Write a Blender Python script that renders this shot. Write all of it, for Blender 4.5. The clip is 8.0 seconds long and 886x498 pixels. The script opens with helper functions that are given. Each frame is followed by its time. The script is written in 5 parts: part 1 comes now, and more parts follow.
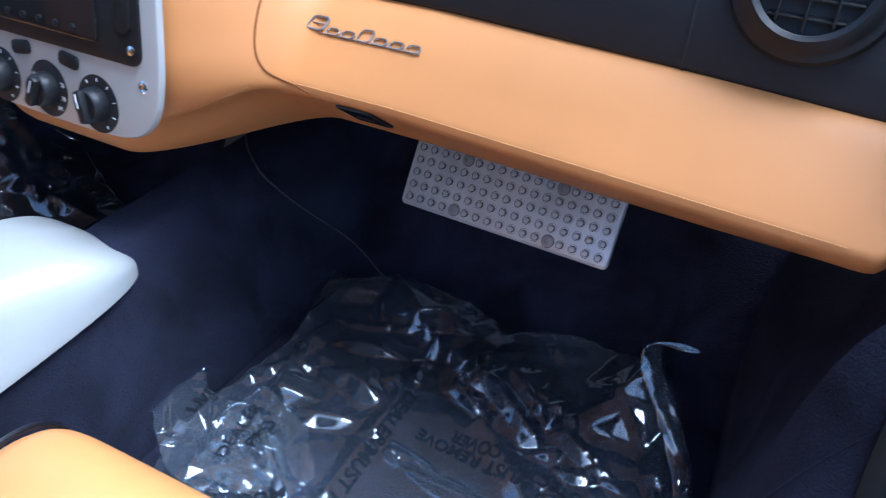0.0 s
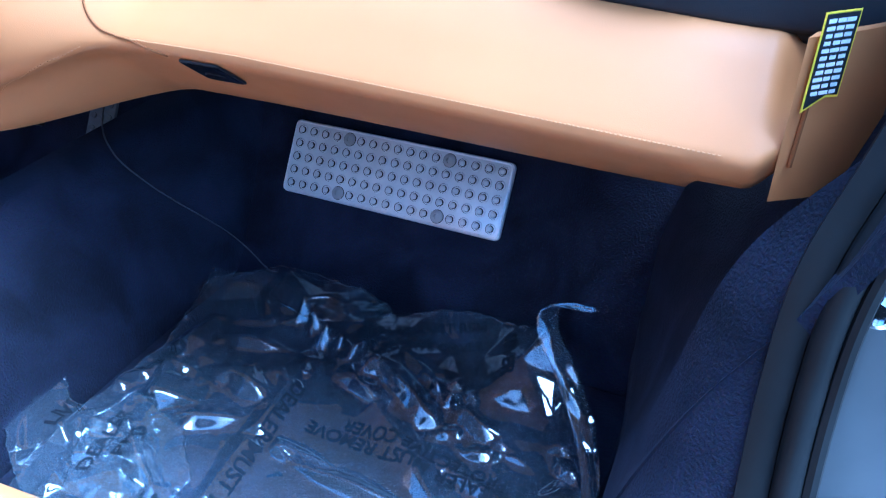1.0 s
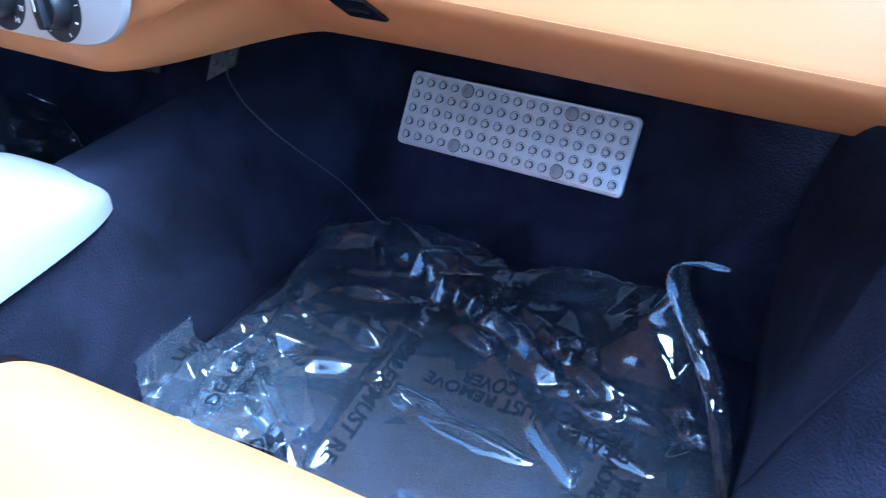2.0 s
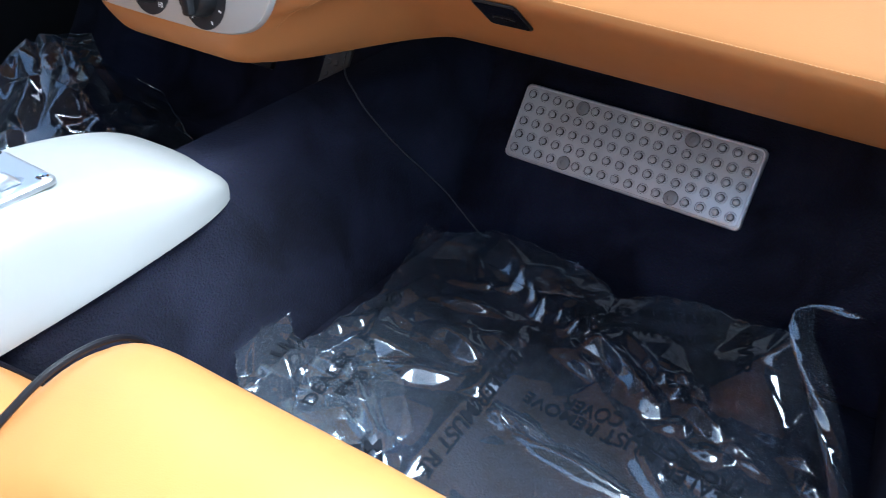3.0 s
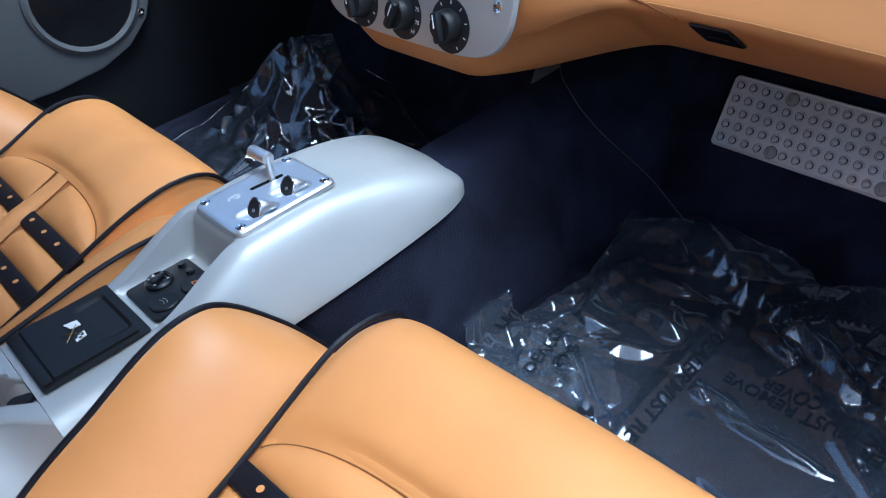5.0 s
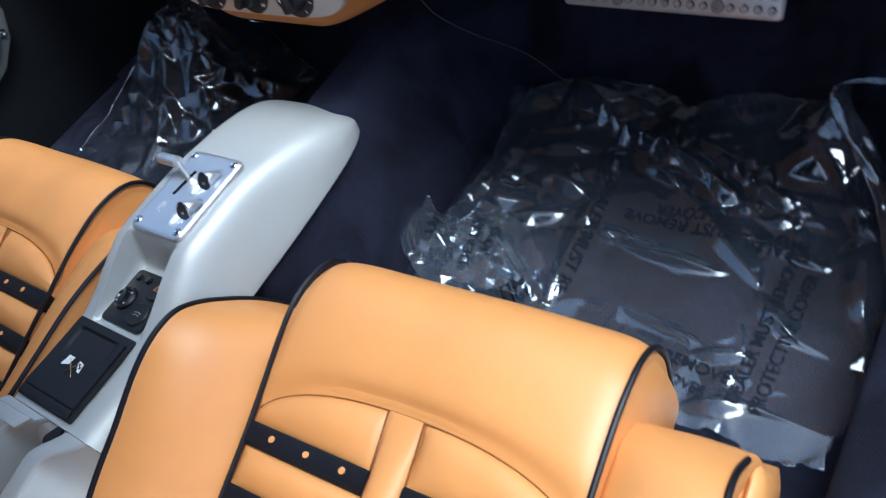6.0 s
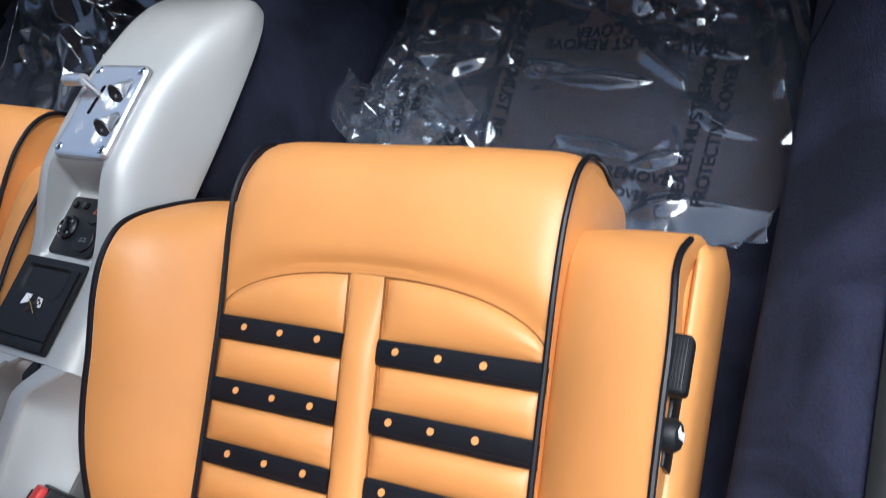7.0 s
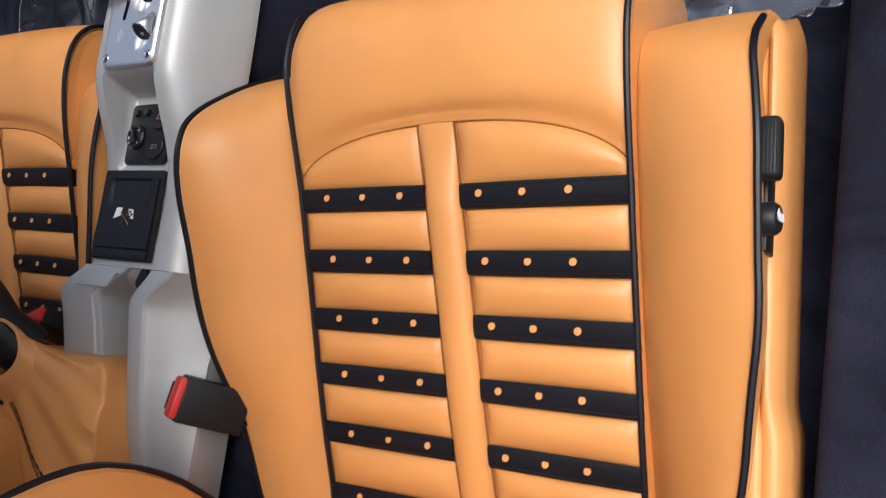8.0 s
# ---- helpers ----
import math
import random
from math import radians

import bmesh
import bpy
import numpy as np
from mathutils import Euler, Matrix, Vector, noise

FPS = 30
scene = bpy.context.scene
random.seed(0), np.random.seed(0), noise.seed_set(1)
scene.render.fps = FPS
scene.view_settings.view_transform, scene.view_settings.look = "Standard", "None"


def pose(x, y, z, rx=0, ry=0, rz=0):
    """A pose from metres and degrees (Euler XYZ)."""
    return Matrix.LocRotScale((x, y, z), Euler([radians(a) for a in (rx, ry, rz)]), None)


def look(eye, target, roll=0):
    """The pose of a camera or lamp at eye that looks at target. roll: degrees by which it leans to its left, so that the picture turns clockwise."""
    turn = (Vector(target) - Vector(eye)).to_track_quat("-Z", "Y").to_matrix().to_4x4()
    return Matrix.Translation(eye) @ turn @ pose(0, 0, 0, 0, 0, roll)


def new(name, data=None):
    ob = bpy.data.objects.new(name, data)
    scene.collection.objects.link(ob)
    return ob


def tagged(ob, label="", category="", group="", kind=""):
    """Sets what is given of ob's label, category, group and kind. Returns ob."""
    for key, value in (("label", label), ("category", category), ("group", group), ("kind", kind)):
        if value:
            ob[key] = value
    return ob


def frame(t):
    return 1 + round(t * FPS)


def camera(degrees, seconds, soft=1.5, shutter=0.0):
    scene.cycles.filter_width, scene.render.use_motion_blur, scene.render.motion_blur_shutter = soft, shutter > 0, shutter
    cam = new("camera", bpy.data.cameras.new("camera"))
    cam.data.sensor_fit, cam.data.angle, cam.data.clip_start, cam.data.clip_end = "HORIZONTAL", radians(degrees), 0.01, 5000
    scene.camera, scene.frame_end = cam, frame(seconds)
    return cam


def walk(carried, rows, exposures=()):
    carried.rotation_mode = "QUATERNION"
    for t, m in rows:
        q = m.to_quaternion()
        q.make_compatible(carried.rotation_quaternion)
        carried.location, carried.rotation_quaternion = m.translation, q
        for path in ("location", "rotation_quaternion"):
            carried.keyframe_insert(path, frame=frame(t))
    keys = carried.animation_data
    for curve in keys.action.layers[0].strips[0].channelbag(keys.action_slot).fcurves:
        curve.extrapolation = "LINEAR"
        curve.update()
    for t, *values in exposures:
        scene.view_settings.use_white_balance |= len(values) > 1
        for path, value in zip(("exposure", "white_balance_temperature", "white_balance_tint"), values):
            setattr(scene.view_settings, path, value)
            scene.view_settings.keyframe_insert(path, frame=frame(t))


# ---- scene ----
import collections

from mathutils import bvhtree, geometry

# ---------------------------------------------------------------- camera
cam = camera(59.1, 8.0, soft=1.0, shutter=0.3)
PATH = [
    (0, (0.32, -0.031, 0.67), (-0.514, 1.357, -0.504), -0.6),
    (0.5, (0.333, -0.022, 0.621), (-0.383, 1.483, -0.485), 0.6),
    (1, (0.351, -0.005, 0.594), (-0.321, 1.509, -0.527), -0.7),
    (1.5, (0.35, 0.001, 0.572), (-0.36, 1.458, -0.6), -2.7),
    (1.7, (0.332, -0.011, 0.57), (-0.423, 1.417, -0.609), -2.9),
    (3, (0.247, -0.044, 0.558), (-0.699, 1.297, -0.585), -0.1),
    (3.5, (0.222, -0.053, 0.566), (-0.821, 1.231, -0.557), -0.2),
    (4, (0.204, -0.077, 0.577), (-0.919, 1.147, -0.535), -1.4),
    (4.5, (0.221, -0.106, 0.593), (-0.975, 0.999, -0.567), -3.2),
    (4.7, (0.24, -0.112, 0.61), (-0.998, 0.932, -0.563), -5.1),
    (5.8, (0.333, -0.105, 0.741), (-0.812, 0.766, -0.648), -23.9),
    (6, (0.347, -0.099, 0.748), (-0.736, 0.736, -0.711), -27.6),
    (6.5, (0.367, -0.103, 0.741), (-0.641, 0.671, -0.804), -34.4),
    (7, (0.372, -0.125, 0.729), (-0.574, 0.52, -0.91), -42.1),
    (7.5, (0.371, -0.137, 0.729), (-0.626, 0.292, -0.951), -57.8),
    (8, (0.361, -0.134, 0.737), (-0.684, 0.107, -0.951), -71.2),
]
EXPOSURES = [(0.0, 1.45, 4700, 4), (0.5, 1.9, 3900, 0), (1.0, 2.2, 3650, 0), (1.5, 2.4, 3650, 0), (2.8, 1.75, 5000, -2), (3.5, 1.5, 5300, -2), (4.5, 0.95, 4700, 0), (6.0, 0.75, 5200, 0), (7.0, 0.70, 5700, 4), (8.0, 0.4, 6300, 9)]
walk(cam, [(t, look(eye, target, roll)) for t, eye, target, roll in PATH], EXPOSURES)

# ---------------------------------------------------------------- light
world = bpy.data.worlds.new("sky")
scene.world = world
world.use_nodes = True
wn = world.node_tree.nodes
sky = wn.new("ShaderNodeTexSky")
sky.sky_type, sky.sun_disc = "NISHITA", False
sky.sun_elevation, sky.sun_rotation = radians(68), radians(70)
sky.dust_density = 5.0
world.node_tree.links.new(sky.outputs[0], wn["Background"].inputs[0])
wn["Background"].inputs[1].default_value = 0.15
sun = new("sun", bpy.data.lights.new("sun", "SUN"))
sun.data.energy, sun.data.angle, sun.data.color = 2.2, radians(36), (1.0, 0.98, 0.95)
sun.matrix_world = look((0.74, 0.27, 1.95), (0.0, 0.0, 0.0))


# ---------------------------------------------------------------- materials
def material(name, color, rough=0.5, metal=0.0, grain=None, bump=0.0, vary=0.12, scale=9.0, coat=0.0, sheen=0.0, kind="noise", stretch=None, spec=0.5, vary_rough=0.08):
    """A surface with large soft variation and fine relief."""
    m = bpy.data.materials.new(name)
    m.use_nodes = True
    n, k = m.node_tree.nodes, m.node_tree.links
    b = n["Principled BSDF"]
    b.inputs["Base Color"].default_value = (*color, 1)
    b.inputs["Roughness"].default_value, b.inputs["Metallic"].default_value = rough, metal
    b.inputs["Coat Weight"].default_value, b.inputs["Sheen Weight"].default_value = coat, sheen
    b.inputs["Specular IOR Level"].default_value = spec
    co = n.new("ShaderNodeTexCoord")
    src = co.outputs["Object"]
    if stretch:
        mp = n.new("ShaderNodeMapping")
        mp.inputs["Scale"].default_value = stretch
        k.new(src, mp.inputs[0])
        src = mp.outputs[0]
    big = n.new("ShaderNodeTexNoise")
    big.inputs["Scale"].default_value, big.inputs["Detail"].default_value = scale, 5
    k.new(co.outputs["Object"], big.inputs["Vector"])
    if vary:
        ramp = n.new("ShaderNodeValToRGB")
        lo, hi = [min(1, c * (1 - vary)) for c in color], [min(1, c * (1 + vary)) for c in color]
        ramp.color_ramp.elements[0].position, ramp.color_ramp.elements[1].position = 0.3, 0.7
        ramp.color_ramp.elements[0].color, ramp.color_ramp.elements[1].color = (*lo, 1), (*hi, 1)
        k.new(big.outputs["Fac"], ramp.inputs[0])
        k.new(ramp.outputs[0], b.inputs["Base Color"])
    if vary_rough:
        mr = n.new("ShaderNodeMapRange")
        mr.inputs["To Min"].default_value, mr.inputs["To Max"].default_value = max(0, rough - vary_rough), min(1, rough + vary_rough)
        fine = n.new("ShaderNodeTexNoise")
        fine.inputs["Scale"].default_value = scale * 6
        k.new(co.outputs["Object"], fine.inputs["Vector"])
        k.new(fine.outputs["Fac"], mr.inputs[0])
        k.new(mr.outputs[0], b.inputs["Roughness"])
    if grain:
        if kind == "cells":
            g = n.new("ShaderNodeTexVoronoi")
            out = g.outputs["Distance"]
        else:
            g = n.new("ShaderNodeTexNoise")
            g.inputs["Detail"].default_value = 4
            out = g.outputs["Fac"]
        g.inputs["Scale"].default_value = grain
        k.new(src, g.inputs["Vector"])
        bp = n.new("ShaderNodeBump")
        bp.inputs["Strength"].default_value, bp.inputs["Distance"].default_value = bump, 0.0015
        k.new(out, bp.inputs["Height"])
        soft = n.new("ShaderNodeBump")
        soft.inputs["Strength"].default_value, soft.inputs["Distance"].default_value = bump * 0.6, 0.004
        k.new(big.outputs["Fac"], soft.inputs["Height"])
        k.new(bp.outputs[0], soft.inputs["Normal"])
        k.new(soft.outputs[0], b.inputs["Normal"])
    return m


def carpet_material(name, color):
    """Short cut-pile carpet: brushed patches of lighter and darker nap over fine fibres."""
    m = bpy.data.materials.new(name)
    m.use_nodes = True
    n, k = m.node_tree.nodes, m.node_tree.links
    b = n["Principled BSDF"]
    b.inputs["Roughness"].default_value, b.inputs["Sheen Weight"].default_value = 0.95, 0.04
    b.inputs["Sheen Tint"].default_value = (0.4, 0.5, 0.75, 1)
    b.inputs["Specular IOR Level"].default_value = 0.15
    co = n.new("ShaderNodeTexCoord")
    nap = n.new("ShaderNodeTexNoise")
    nap.inputs["Scale"].default_value, nap.inputs["Detail"].default_value, nap.inputs["Distortion"].default_value = 9, 5, 1.2
    fib = n.new("ShaderNodeTexNoise")
    fib.inputs["Scale"].default_value, fib.inputs["Detail"].default_value = 420, 3
    for t in (nap, fib):
        k.new(co.outputs["Object"], t.inputs["Vector"])
    ramp = n.new("ShaderNodeValToRGB")
    ramp.color_ramp.elements[0].position, ramp.color_ramp.elements[1].position = 0.36, 0.70
    ramp.color_ramp.elements[0].color = (*[c * 0.6 for c in color], 1)
    ramp.color_ramp.elements[1].color = (*[c * 1.8 for c in color], 1)
    k.new(nap.outputs["Fac"], ramp.inputs[0])
    mix = n.new("ShaderNodeMix")
    mix.data_type, mix.blend_type = "RGBA", "MULTIPLY"
    mix.inputs[0].default_value = 0.6
    k.new(ramp.outputs[0], mix.inputs[6])
    k.new(fib.outputs["Color"], mix.inputs[7])
    k.new(mix.outputs[2], b.inputs["Base Color"])
    bp = n.new("ShaderNodeBump")
    bp.inputs["Strength"].default_value, bp.inputs["Distance"].default_value = 0.8, 0.002
    k.new(fib.outputs["Fac"], bp.inputs["Height"])
    k.new(bp.outputs[0], b.inputs["Normal"])
    return m


def film_material(name, haze, tint):
    """Thin clear polythene: mostly see-through, a little milky, with glossy folds."""
    m = bpy.data.materials.new(name)
    m.use_nodes = True
    n, k = m.node_tree.nodes, m.node_tree.links
    for old in list(n):
        n.remove(old)
    out = n.new("ShaderNodeOutputMaterial")
    clear, milk, gloss = n.new("ShaderNodeBsdfTransparent"), n.new("ShaderNodeBsdfDiffuse"), n.new("ShaderNodeBsdfGlossy")
    clear.inputs[0].default_value = (*tint, 1)
    # Milk and gloss tinted blue as painted sky light; polythene itself reflects neutrally.
    milk.inputs[0].default_value = (0.70, 0.82, 1.0, 1)
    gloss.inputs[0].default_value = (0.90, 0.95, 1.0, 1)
    gloss.inputs["Roughness"].default_value = 0.04
    co = n.new("ShaderNodeTexCoord")
    wr = n.new("ShaderNodeTexNoise")
    wr.inputs["Scale"].default_value, wr.inputs["Detail"].default_value = 14, 2
    k.new(co.outputs["Object"], wr.inputs["Vector"])
    bp = n.new("ShaderNodeBump")
    bp.inputs["Strength"].default_value, bp.inputs["Distance"].default_value = 0.06, 0.003
    k.new(wr.outputs["Fac"], bp.inputs["Height"])
    k.new(bp.outputs[0], gloss.inputs["Normal"])
    hz = n.new("ShaderNodeMapRange")
    hz.inputs["To Min"].default_value, hz.inputs["To Max"].default_value = haze * 0.75, haze * 1.25
    k.new(wr.outputs["Fac"], hz.inputs[0])
    one, two = n.new("ShaderNodeMixShader"), n.new("ShaderNodeMixShader")
    k.new(hz.outputs[0], one.inputs[0])
    k.new(clear.outputs[0], one.inputs[1])
    k.new(milk.outputs[0], one.inputs[2])
    fr = n.new("ShaderNodeFresnel")
    fr.inputs["IOR"].default_value = 1.5
    k.new(bp.outputs[0], fr.inputs["Normal"])
    dbl = n.new("ShaderNodeMath")
    dbl.operation, dbl.use_clamp = "MULTIPLY", True
    dbl.inputs[1].default_value = 2.4
    k.new(fr.outputs[0], dbl.inputs[0])
    k.new(dbl.outputs[0], two.inputs[0])
    k.new(one.outputs[0], two.inputs[1])
    k.new(gloss.outputs[0], two.inputs[2])
    k.new(two.outputs[0], out.inputs[0])
    return m


LEATHER = material("tan_leather", (0.62, 0.275, 0.082), 0.42, grain=1100, bump=0.07, vary=0.08, scale=9, kind="cells", spec=0.5)
# the seats' tan leather, darkened to stand for weaker light on the dash
LEATHER_DASH = material("shaded_tan_dash_leather", (0.45, 0.195, 0.060), 0.48, grain=1300, bump=0.05, vary=0.05, scale=6, kind="cells", spec=0.28)
BLACK_LEATHER = material("black_leather", (0.007, 0.008, 0.012), 0.46, grain=800, bump=0.2, vary=0.25, kind="cells", spec=0.2)
PIPING = material("dark_piping", (0.007, 0.007, 0.011), 0.42, grain=700, bump=0.1, vary=0.2, spec=0.3)
SEAM = material("brown_seam_line", (0.20, 0.08, 0.025), 0.75, spec=0.1, vary=0.1)
STITCH = material("tan_thread", (0.52, 0.27, 0.10), 0.7, vary=0.1)
CARPET = carpet_material("navy_carpet", (0.0165, 0.0180, 0.0340))
SILVER = material("silver_satin_paint", (0.43, 0.44, 0.43), 0.46, metal=0.3, grain=1500, bump=0.03, vary=0.03, scale=12)
ALU = material("satin_aluminium", (0.68, 0.70, 0.73), 0.36, metal=0.85, vary=0.02, scale=30, vary_rough=0.04)
FOOT_ALU = material("worn_grey_aluminium", (0.80, 0.79, 0.76), 0.33, metal=0.35, grain=260, bump=0.08, vary=0.12, scale=24)
# pedal aluminium with the shade of the driver's footwell put into its colour
PEDAL_ALU = material("shaded_pedal_metal", (0.10, 0.098, 0.095), 0.5, metal=0.3, vary=0.15, scale=50)
# dark metal that paints the shade in the grooves round studs and bolts
STUD_ALU = material("shaded_stud_grooves", (0.05, 0.044, 0.038), 0.4, metal=0.3, vary=0.12, scale=60)
DULL_STEEL = material("dull_bolt_steel", (0.40, 0.385, 0.365), 0.42, metal=0.4, vary=0.15)
CHROME = material("chrome", (0.82, 0.83, 0.85), 0.12, metal=1.0, vary=0.03)
BLACK_PLASTIC = material("black_plastic", (0.010, 0.0105, 0.012), 0.45, grain=900, bump=0.1, vary=0.2, spec=0.3)
GLOSS_BLACK = material("glossy_black_plastic", (0.01, 0.01, 0.012), 0.18, vary=0.15)
DASH_DARK = material("dark_dash_leather", (0.010, 0.011, 0.0135), 0.55, grain=1300, bump=0.08, vary=0.15, kind="cells", spec=0.3)
RUBBER = material("black_rubber", (0.006, 0.0065, 0.007), 0.62, spec=0.2, grain=300, bump=0.05, vary=0.3, scale=20)
GREY_TRIM = material("grey_door_trim", (0.11, 0.115, 0.12), 0.55, grain=700, bump=0.12, vary=0.08)
JAMB = material("dark_jamb_paint", (0.045, 0.05, 0.055), 0.4, vary=0.15)
BODY_PAINT = material("grey_body_paint", (0.45, 0.47, 0.50), 0.25, coat=0.6, vary=0.05)
RED = material("red_plastic", (0.62, 0.035, 0.03), 0.38, vary=0.08, scale=40)
WHITE_INK = material("white_ink", (0.75, 0.76, 0.76), 0.6, vary=0.05)
GREY_INK = material("grey_ink", (0.25, 0.26, 0.27), 0.6, vary=0.05)
BLACK_INK = material("black_ink", (0.008, 0.009, 0.012), 0.6, vary=0.1)
PRINT_INK = material("matt_black_print", (0.014, 0.016, 0.022), 0.9, spec=0.05, vary=0.1)
YELLOW_INK = material("yellow_ink", (0.75, 0.6, 0.02), 0.6, vary=0.05)
GOLD = material("gold_metal", (0.75, 0.52, 0.2), 0.25, metal=1.0, vary=0.05)
BADGE_CHROME = material("dull_badge_chrome", (0.34, 0.32, 0.30), 0.3, metal=0.9, vary=0.03)
CABLE_GREY = material("grey_cable_plastic", (0.06, 0.06, 0.065), 0.35, vary=0.1)
ORANGE_INK = material("orange_ink", (0.55, 0.16, 0.05), 0.6, vary=0.05)
GROUND = material("paved_ground", (0.20, 0.195, 0.19), 0.85, grain=120, bump=0.4, vary=0.2, scale=4)
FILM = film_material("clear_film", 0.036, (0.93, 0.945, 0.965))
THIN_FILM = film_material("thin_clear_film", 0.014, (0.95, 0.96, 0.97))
ROOF_LINING = material("grey_roof_lining", (0.26, 0.24, 0.22), 0.9, grain=500, bump=0.2, vary=0.06)


# ---------------------------------------------------------------- building helpers
def thing(name, label, category, at=(0, 0, 0), group="", kind=""):
    ob = new(name)
    ob.location = at
    ob.empty_display_size = 0.02
    return tagged(ob, label, category, group, kind)


def part(name, bm, mat, parent=None, label="", angle=38):
    me = bpy.data.meshes.new(name)
    bmesh.ops.recalc_face_normals(bm, faces=bm.faces[:])
    if mat in (FILM, THIN_FILM) and sum(f.normal.z * f.calc_area() for f in bm.faces) < 0:
        bmesh.ops.reverse_faces(bm, faces=bm.faces[:])
    bm.to_mesh(me)
    bm.free()
    me.polygons.foreach_set("use_smooth", [True] * len(me.polygons))
    me.set_sharp_from_angle(angle=radians(angle))
    me.materials.append(mat)
    ob = new(name, me)
    if parent:
        ob.parent = parent
        if not parent.parent:
            ob.matrix_parent_inverse = Matrix.Translation(-parent.location)
    return tagged(ob, label)


def solid(name, bm, mat, label, category, kind="", group="", angle=38):
    return tagged(part(name, bm, mat, None, "", angle), label, category, group, kind)


def grid(f, nu, nv, skirt=None, close_u=False):
    """A sheet f(u, v) with u, v from 0 to 1; skirt: the way its underside lies from it."""
    bm = bmesh.new()
    top = [[bm.verts.new(f(i / nu, j / nv)) for j in range(nv + 1)] for i in range(nu + 1)]
    for i in range(nu):
        for j in range(nv):
            bm.faces.new((top[i][j], top[i + 1][j], top[i + 1][j + 1], top[i][j + 1]))
    if skirt is not None:
        s = Vector(skirt)
        low = [[bm.verts.new(v.co + s) for v in row] for row in top]
        for i in range(nu):
            for j in range(nv):
                bm.faces.new((low[i][j], low[i][j + 1], low[i + 1][j + 1], low[i + 1][j]))
        rim = [(i, 0) for i in range(nu + 1)] + [(nu, j) for j in range(1, nv + 1)] + [(i, nv) for i in range(nu - 1, -1, -1)] + [(0, j) for j in range(nv - 1, 0, -1)]
        for (a, b), (c, d) in zip(rim, rim[1:] + rim[:1]):
            bm.faces.new((top[a][b], top[c][d], low[c][d], low[a][b]))
    return bm


def loft(rings, cap=True, bm=None):
    bm = bm or bmesh.new()
    vs = [[bm.verts.new(p) for p in r] for r in rings]
    n = len(vs[0])
    for a, b in zip(vs, vs[1:]):
        for i in range(n):
            bm.faces.new((a[i], a[(i + 1) % n], b[(i + 1) % n], b[i]))
    if cap:
        bm.faces.new(vs[0])
        bm.faces.new(vs[-1][::-1])
    return bm


def curve_points(keys, n):
    """A smooth line of n points through the keys."""
    p = [Vector(k) for k in keys]
    p = [2 * p[0] - p[1]] + p + [2 * p[-1] - p[-2]]
    out = []
    for i in range(n):
        s = i / (n - 1) * (len(keys) - 1)
        j = min(int(s), len(keys) - 2)
        t = s - j
        a, b, c, d = p[j:j + 4]
        out.append(0.5 * (2 * b + (c - a) * t + (2 * a - 5 * b + 4 * c - d) * t * t + (3 * b - a - 3 * c + d) * t ** 3))
    return out


def curve_value(keys, x):
    """A smooth value at x through the keys (x, value)."""
    if x <= keys[0][0]:
        return keys[0][1]
    if x >= keys[-1][0]:
        return keys[-1][1]
    for i in range(len(keys) - 1):
        if keys[i][0] <= x <= keys[i + 1][0]:
            break
    slope = lambda a, b: (b[1] - a[1]) / (b[0] - a[0])
    a, b = keys[i], keys[i + 1]
    m = slope(a, b)
    m0 = 0.5 * (slope(keys[i - 1], a) + m) if i else m
    m1 = 0.5 * (slope(b, keys[i + 2]) + m) if i + 2 < len(keys) else m
    h = b[0] - a[0]
    t = (x - a[0]) / h
    return (2 * t ** 3 - 3 * t * t + 1) * a[1] + (t ** 3 - 2 * t * t + t) * h * m0 + (3 * t * t - 2 * t ** 3) * b[1] + (t ** 3 - t * t) * h * m1


def smooth01(a, b, x):
    t = max(0.0, min(1.0, (x - a) / (b - a)))
    return t * t * (3 - 2 * t)


def tube(points, r, segs=8, bm=None, taper=None):
    pts = [Vector(p) for p in points]
    rings, side = [], None
    for i, p in enumerate(pts):
        d = (pts[min(i + 1, len(pts) - 1)] - pts[max(i - 1, 0)]).normalized()
        if side is None:
            side = d.orthogonal().normalized()
        side = (side - d * side.dot(d)).normalized()
        up = d.cross(side)
        q = r * (taper(i / (len(pts) - 1)) if taper else 1)
        rings.append([p + q * (math.cos(a) * side + math.sin(a) * up) for a in [2 * math.pi * k / segs for k in range(segs)]])
    return loft(rings, True, bm)


def rbox(sx, sy, sz, r=0.003, m=None, segs=2):
    bm = bmesh.new()
    bmesh.ops.create_cube(bm, size=1)
    bmesh.ops.scale(bm, vec=(sx, sy, sz), verts=bm.verts[:])
    if r:
        bmesh.ops.bevel(bm, geom=bm.edges[:], offset=r, segments=segs, profile=0.5, affect="EDGES")
    if m is not None:
        bm.transform(m)
    return bm


def turned(profile, segs=24, m=None):
    """A body of revolution about z from (radius, height) pairs."""
    bm = loft([[(max(r, 1e-5) * math.cos(a), max(r, 1e-5) * math.sin(a), h) for a in [2 * math.pi * k / segs for k in range(segs)]] for r, h in profile])
    if m is not None:
        bm.transform(m)
    return bm


